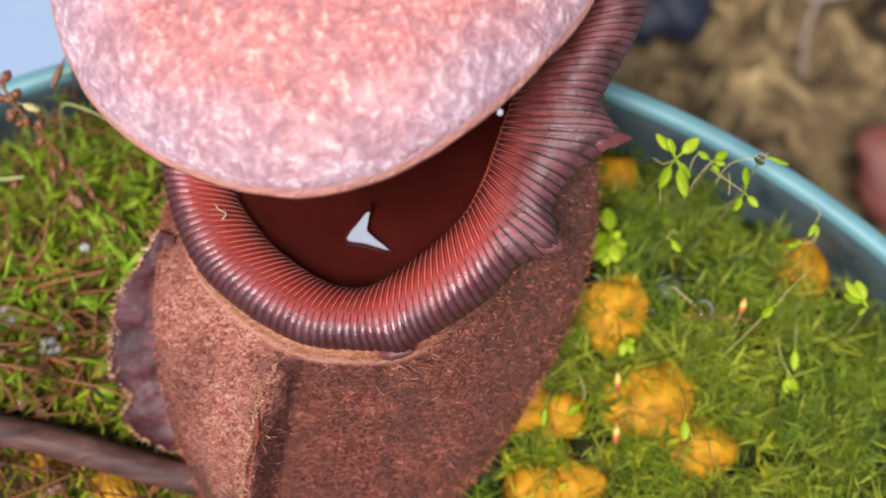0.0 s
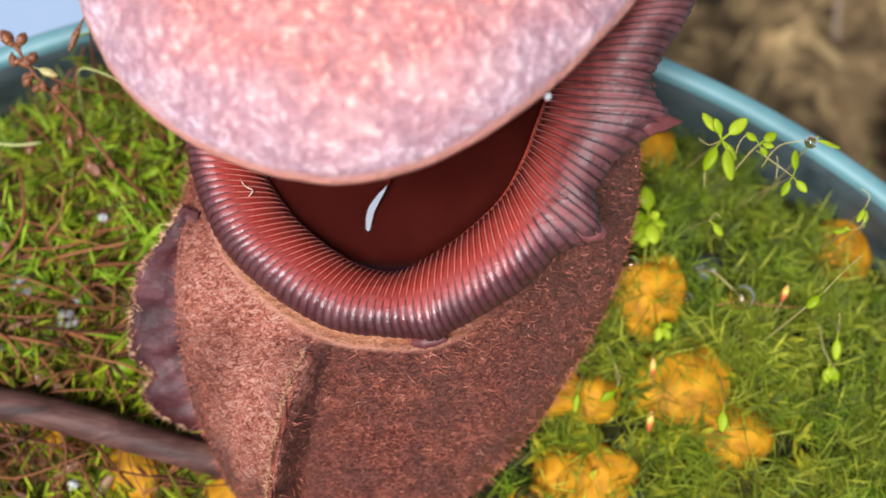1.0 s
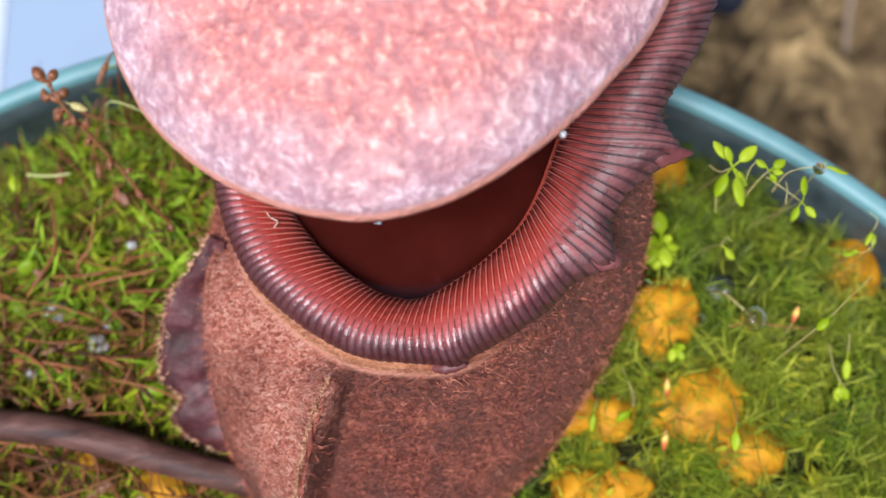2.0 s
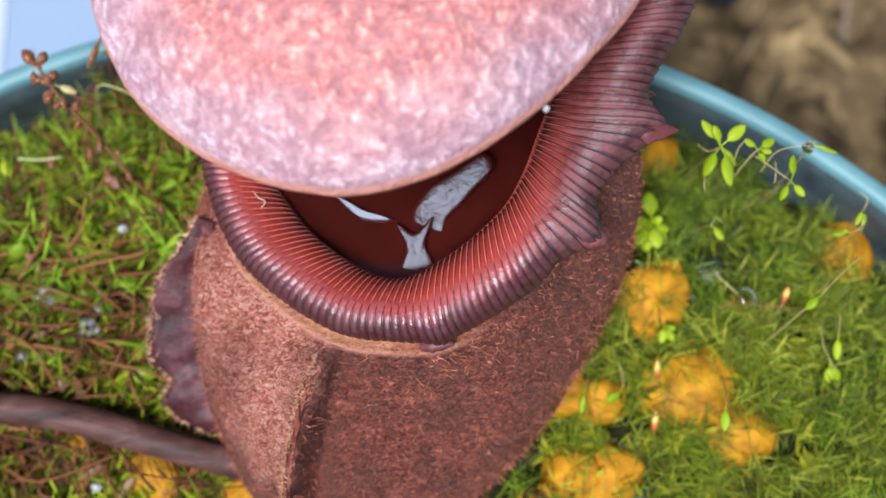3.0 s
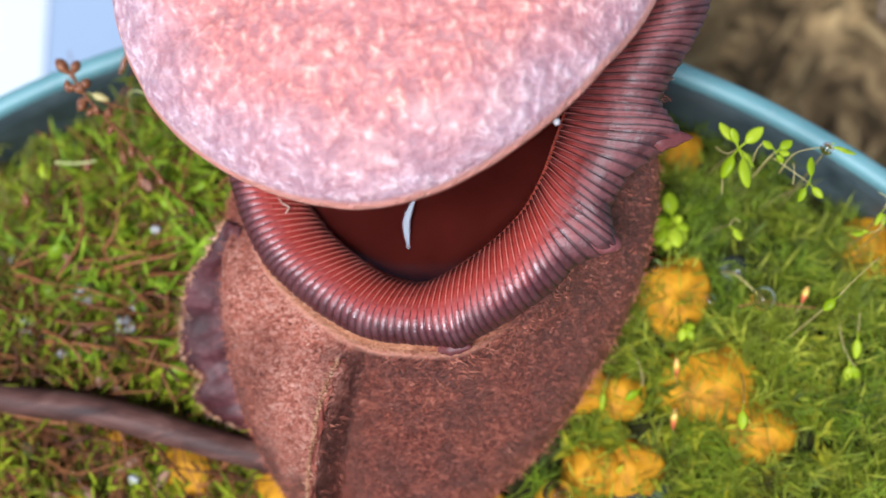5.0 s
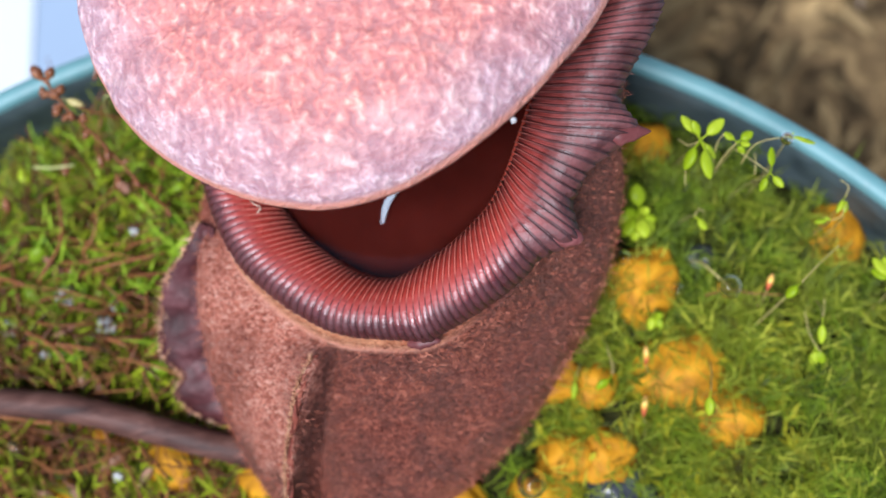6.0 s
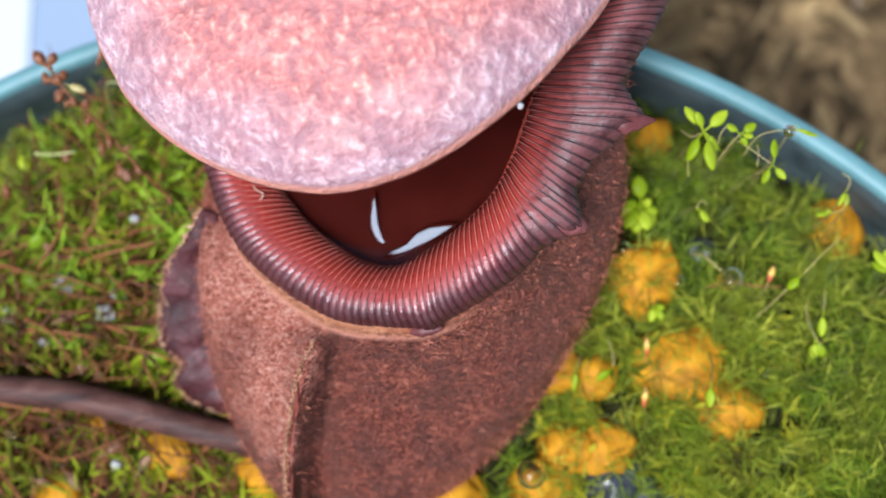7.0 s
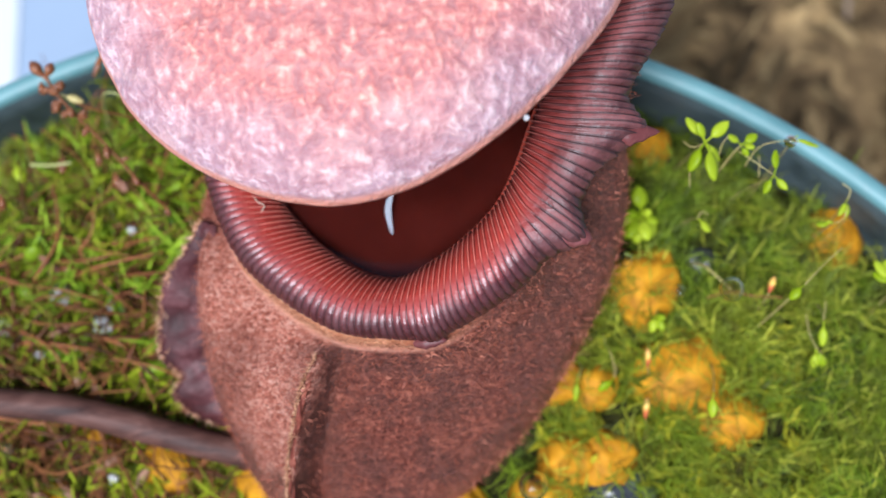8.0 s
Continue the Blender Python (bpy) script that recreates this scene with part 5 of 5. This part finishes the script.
def withered_bits():
    """Curled pale-brown leaf scraps on the moss."""
    rng = random.Random(12)
    for x, y, z, l, turn, w in ((-4.48, -1.33, 0.3, 0.34, -1.1, 1.3), (-4.62, -1.15, 0.32, 0.30, -1.6, 1.1), (-5.0, -1.1, 0.34, 0.4, 0.4, 0.8), (-4.75, -0.72, 0.42, 0.42, -1.2, 0.5), (-5.2, -0.85, 0.4, 0.5, 0.35, 0.45), (-4.15, 1.28, 0.45, 0.26, -1.0, 1.2),
                                (-4.9, -2.6, 0.3, 0.4, -0.9, 1.0), (-4.4, -2.5, 0.3, 0.36, 0.5, 0.8), (-5.3, -2.75, 0.3, 0.3, -0.4, 1.0), (-3.9, -2.75, 0.3, 0.34, 1.0, 0.8), (-5.15, 0.1, 0.4, 0.3, -0.2, 1.1), (-4.95, 0.12, 0.42, 0.24, 2.6, 1.2), (-5.62, -1.35, 0.35, 0.4, 0.9, 0.7)):
        ob = part("leaf_scrap", SCRAP, BRACT_SKIN)
        along(ob, (x, y, z), (x + l * math.cos(turn), y + l * math.sin(turn), z + rng.uniform(-0.06, 0.1)), w, rng.uniform(-0.8, 0.8))
        tagged(ob, "curled pale-brown scrap of leaf on the moss", "leaf", "leaf scraps in the moss")


withered_bits()


def round_leaves():
    """Broad soft leaves that stand out of the moss beside the cup."""
    rng = random.Random(41)
    made = 0
    while made < 54:
        x, y = rng.uniform(-6.0, -2.8), rng.uniform(-1.2, 2.1)
        turn, l = rng.uniform(0, 6.28), rng.uniform(0.22, 0.42)
        tip = (x + l * math.cos(turn), y + l * math.sin(turn))
        if not in_pot(x, y) or in_cup(x - 0.5, y) or tip[0] > -2.7:
            continue
        z = ground_height(x, y) + rng.uniform(0.38, 0.5)
        ob = part("round_leaf", FLAT, FROND)
        along(ob, (x, y, z - 0.06), (*tip, z + rng.uniform(0.0, 0.14)), rng.uniform(1.0, 1.6), rng.uniform(-0.8, 0.8))
        tagged(ob, "soft rounded green leaf standing out of the moss", "leaf", "round leaves in the moss")
        made += 1


round_leaves()


def lone_stalk():
    base = Vector((-4.35, 2.1, ground_height(-4.35, 2.1) - 0.02))
    t = thing("seed_stalk", base, "short brown moss stalk with one hanging capsule", "moss stalk")
    rel = lambda *p: [tuple(Vector(q) - base) for q in p]
    stalk(rel(tuple(base), (-4.22, 2.5, 0.3), (-4.06, 2.86, 0.95), (-4.13, 2.8, 1.04)), 0.02, t, STRAW)
    a, b = rel((-4.12, 2.82, 1.03), (-4.28, 2.46, 0.98))
    along(part("capsule", SPINDLE, CAPSULE, t), a, b, 0.5)


lone_stalk()


def blades():
    """Thin pale grass blades lying over the moss."""
    for pts, w, lab in (([(-4.62, 2.12, -0.5), (-4.22, 2.26, 0.8), (-3.9, 2.22, 0.9), (-3.4, 2.0, 0.7)], 0.018, "thin pale green grass blade arching over the moss"),
                        ([(-5.36, 1.50, 0.15), (-5.28, 1.46, 0.5), (-5.0, 1.43, 0.56), (-4.72, 1.46, 0.55)], 0.03, "pale straw-coloured grass blade lying on the moss")):
        rows = tube(spline(pts, 18, closed=False), np.linspace(w, w * 0.4, 18), 6)
        v, f = grid(rows, close_ends=True)
        tagged(part("grass_blade", mesh_of("grass_blade", v, f), BLADE), lab, "grass blade", "grass blades")


blades()


def dew():
    for k, (x, y, z, r) in enumerate(((-4.91, -0.25, 0.32, 0.13), (-4.70, -0.18, 0.36, 0.07), (-4.38, -0.65, 0.24, 0.12), (-3.84, -1.18, 0.2, 0.09), (-5.69, -0.64, 0.25, 0.11), (-5.55, -2.22, 0.2, 0.13),
                                      (-4.28, -0.38, 0.22, 0.07), (2.36, 0.02, 0.45, 0.1), (3.63, -0.38, 0.5, 0.16), (1.15, -2.72, 0.42, 0.19), (4.2, 1.22, 1.47, 0.075),
                                      (3.02, -0.38, 0.32, 0.09), (-4.0, 0.6, 0.3, 0.06), (1.85, 1.39, 2.97, 0.025), (1.17, 0.98, 3.93, 0.042), (-3.5, -1.3, 0.25, 0.07), (-5.2, -1.0, 0.25, 0.08), (-5.9, 0.2, 0.3, 0.07), (-4.5, -1.05, 0.25, 0.06), (-5.0, -2.5, 0.2, 0.07), (-4.2, -2.6, 0.2, 0.06), (-6.0, -1.0, 0.25, 0.09))):
        v, f = lump(r, k, 0.45 if x < -3 else 0.04, (1, 1, 0.85), 12, 18)
        ob = part("dew_drop", mesh_of("dew_drop", v, f), DEW_HIGHLIT if z > 2 or k % 2 == 0 and x < -3 else DEW)
        ob.location = Vector((x, y, z)) * CM
        # the long drop at the lid's edge is added to stand for a glint
        if z > 3:
            ob.scale = (0.8, 0.8, 1.7)
        tagged(ob, "bright drop added at the lid's edge as a glint" if z > 3 else "lumpy greyish dew drop caught in the moss" if x < -3 else "clear round dew drop caught in the moss" if z < 2 else "tiny clear dew drop on the ribbed collar", "dew drop", "dew drops")


dew()


def drop_thread():
    base = Vector((3.2, 0.02, ground_height(3.2, 0.02) - 0.05))
    t = thing("thread_stalk", base, "thin brown stalk bent through a large dew drop", "moss stalk")
    rel = lambda *p: [tuple(Vector(q) - base) for q in p]
    stalk(rel((3.2, 0.02, base.z), (3.3, -0.06, 0.4), (3.48, -0.24, 0.5), (3.63, -0.38, 0.46)), 0.013, t, STALK)
    stalk(rel((3.34, -0.47, 0.42), (3.63, -0.42, 0.44), (3.9, -0.47, 0.5), (4.22, -0.5, 0.55)), 0.009, t, TWIG)


drop_thread()


def fibre():
    p = spline([(-1.96, 0.70, 1.93), (-1.88, 0.60, 1.96), (-1.80, 0.55, 1.97), (-1.85, 0.46, 1.98), (-1.80, 0.40, 1.99), (-1.84, 0.32, 1.99), (-1.94, 0.33, 1.97)], 32, closed=False)
    v, f = grid(tube(p + np.array([0, 0, 0.06]), 0.0065, 6), close_ends=True)
    tagged(part("fibre", mesh_of("fibre", v, f), THREAD), "pale curled fibre lying on the ribbed collar", "fibre")


fibre()


def motions():
    """The fluid rocks, and the added glint patches move about, tilted to mirror the sun."""
    surface, streak, star, swoosh, band, column, crest = fluid_parts

    def key(ob, rows):
        walk(ob, [(t, pose(x * CM, y * CM, z * CM, rx, ry, rz)) for t, x, y, z, rx, ry, rz in rows])

    key(surface, [(0.0, 0, 0, 0, 0.3, 0.2, 0), (1.0, 0, 0, 0, -0.3, 0.2, 0), (2.8, 0, 0, 0, 0, 0, 0), (3.0, 0, 0, 0.01, 0.8, 0.4, 0), (3.3, 0, 0, 0, -0.5, 0, 0), (4.0, 0, 0, 0, 0.3, 0.2, 0), (5.5, 0, 0, 0, 0, 0, 0),
                  (6.2, 0, 0, 0.01, 0.8, 0.4, 0), (6.6, 0, 0, 0, -0.5, 0.2, 0), (7.2, 0, 0, 0, 0.3, 0, 0), (8.0, 0, 0, 0, 0, 0, 0)])
    key(streak, [(0, -0.25, -0.11, -0.07, 0.0, 0.0, -8), (0.3, -0.21, -0.18, 0.07, 16.3, -1.3, -6), (0.6, -0.32, -0.15, 0.07, 16.1, 1.1, -14), (1, -0.47, -0.22, 0.06, 15.2, 1.3, -16),
        (1.5, -0.47, -0.14, 0.05, 14.5, 2.1, -18), (1.7, -0.70, -0.04, 0.04, 14.7, 1.9, -18), (2.5, -0.55, -0.17, -0.07, 0.0, 0.0, -6), (2.9, -0.67, -0.30, -0.07, 0.0, 0.0, 20),
        (3, -0.69, -0.13, 0.05, 3.2, -14.9, 70), (3.15, -0.75, -0.40, -0.07, 0.0, 0.0, 0), (4, -0.52, -0.22, -0.07, 0.0, 0.0, 0), (4.3, -0.34, -0.22, 0.08, 13.7, -4.2, 8),
        (4.5, -0.39, -0.22, 0.08, 14.0, -2.4, 2), (4.7, -0.40, -0.25, 0.08, 14.0, -2.0, 0), (5.3, -0.41, -0.12, 0.07, 14.0, 0.9, -12), (5.8, -0.36, -0.05, 0.06, 13.5, 3.4, -22),
        (6, -0.27, -0.01, 0.07, 13.6, 4.6, -24), (6.1, -0.51, -0.11, -0.07, 0.0, 0.0, -20), (6.65, -0.49, -0.33, -0.07, 0.0, 0.0, 10), (6.8, -0.54, -0.36, 0.04, 13.3, -3.5, 10),
        (7, -0.46, -0.42, 0.04, 12.8, -5.2, 16), (7.2, -0.58, -0.46, 0.03, 13.5, -2.2, 4), (7.3, -0.53, -0.37, -0.07, 0.0, 0.0, 0), (7.6, -0.19, 0.05, -0.07, 0.0, 0.0, 0),
        (7.8, -0.24, 0.08, 0.06, 14.1, -5.0, 10), (8, -0.32, -0.10, 0.07, 14.3, -2.2, 0)])
    key(star, [(0, 0.13, -0.35, -0.07, 0.0, 0.0, 0), (3.2, -0.23, -0.65, -0.07, 0.0, 0.0, -10), (3.3, -0.27, -0.60, 0.03, 14.2, 0.2, -14), (3.4, -0.30, -0.68, -0.07, 0.0, 0.0, -10),
        (3.8, -0.28, -0.56, -0.07, 0.0, 0.0, 0), (4, -0.37, -0.34, 0.10, 14.0, -2.4, 0), (4.1, -0.39, -0.33, 0.08, 13.2, -5.2, 12), (4.25, -0.32, -0.27, -0.07, 0.0, 0.0, 20),
        (5.5, -0.46, -0.16, -0.07, 0.0, 0.0, -50), (7.2, -0.17, -0.60, -0.07, 0.0, 0.0, -118), (7.35, -0.22, -0.43, 0.09, -4.9, 13.0, -120), (7.5, -0.25, -0.17, 0.10, -3.7, 14.0, -114),
        (7.65, -0.14, -0.03, 0.07, 1.3, 14.7, -95), (7.8, -0.08, 0.15, -0.07, 0.0, 0.0, -80), (8, -0.09, 0.11, -0.07, 0.0, 0.0, -80)])
    key(swoosh, [(0, -0.19, -0.24, 0.08, 16.1, -3.0, 0), (0.15, -0.18, -0.13, 0.05, 15.6, -5.3, 8), (0.3, -0.24, -0.29, -0.07, 0.0, 0.0, 10), (8, -0.26, -0.41, -0.07, 0.0, 0.0, 0)])
    key(band, [(0, 0.13, -0.60, -0.07, 0.0, 0.0, 0), (3.2, -0.23, -0.81, -0.07, 0.0, 0.0, 0), (3.35, -0.23, -0.79, 0.03, 13.2, -3.9, 2), (3.5, -0.18, -0.75, 0.04, 12.9, -5.0, 6),
        (3.7, -0.19, -0.65, 0.05, 13.1, -4.5, 5), (3.8, -0.23, -0.63, 0.06, 13.2, -4.0, 4), (3.95, -0.34, -0.54, -0.07, 0.0, 0.0, -10), (6.6, 0.07, -0.68, -0.07, 0.0, 0.0, 15),
        (6.8, 0.02, -0.66, 0.03, 11.6, -6.3, 18), (7, 0.05, -0.59, 0.08, 12.1, -6.2, 16), (7.2, -0.06, -0.53, 0.09, 11.2, -7.8, 24), (7.35, -0.18, -0.42, -0.07, 0.0, 0.0, 24),
        (8, -0.26, -0.54, -0.07, 0.0, 0.0, 0)])
    key(column, [(0, 0.38, -0.29, -0.07, 0.0, 0.0, -28), (2.9, 0.09, -0.31, -0.07, 0.0, 0.0, -28), (3, 0.29, 0.04, 0.12, 15.1, 5.6, -36), (3.1, 0.11, -0.24, 0.12, 15.0, 3.4, -28),
        (3.22, 0.02, -0.46, -0.07, 0.0, 0.0, -20), (6.03, -0.02, -0.41, -0.07, 0.0, 0.0, 10), (6.1, -0.13, -0.21, 0.11, 13.1, -4.7, 12), (6.2, -0.20, -0.25, 0.11, 12.3, -6.3, 20),
        (6.3, -0.15, -0.29, 0.11, 13.4, -3.2, 6), (6.4, 0.23, -0.07, 0.12, 13.6, 4.8, -30), (6.5, 0.17, -0.13, 0.12, 14.3, -0.1, -10), (6.6, 0.37, -0.08, 0.12, 14.5, 0.5, -14),
        (6.75, 0.16, -0.47, -0.07, 0.0, 0.0, -10), (8, 0.07, -0.42, -0.07, 0.0, 0.0, 0)])
    key(crest, [(0, 0.26, -0.48, -0.07, 0.0, 0.0, 0), (2.9, -0.10, -0.62, -0.07, 0.0, 0.0, 0), (3, -0.09, -0.55, 0.06, 13.4, -5.6, 8), (3.1, -0.34, -0.62, 0.05, 8.6, -11.3, 40),
        (3.2, -0.32, -0.77, -0.07, 0.0, 0.0, 0), (6.03, -0.02, -0.67, -0.07, 0.0, 0.0, 0), (6.1, -0.05, -0.53, 0.05, 10.3, -8.3, 30), (6.2, -0.18, -0.63, 0.05, 4.9, -11.9, 60),
        (6.4, -0.24, -0.41, 0.05, 0.7, -13.4, 80), (6.48, -0.20, -0.52, -0.07, 0.0, 0.0, 60), (6.52, -0.18, -0.66, -0.07, 0.0, 0.0, 40), (6.6, -0.10, -0.67, 0.04, 10.1, -8.2, 30),
        (6.72, -0.16, -0.88, -0.07, 0.0, 0.0, 0), (8, -0.26, -0.74, -0.07, 0.0, 0.0, 0)])


motions()
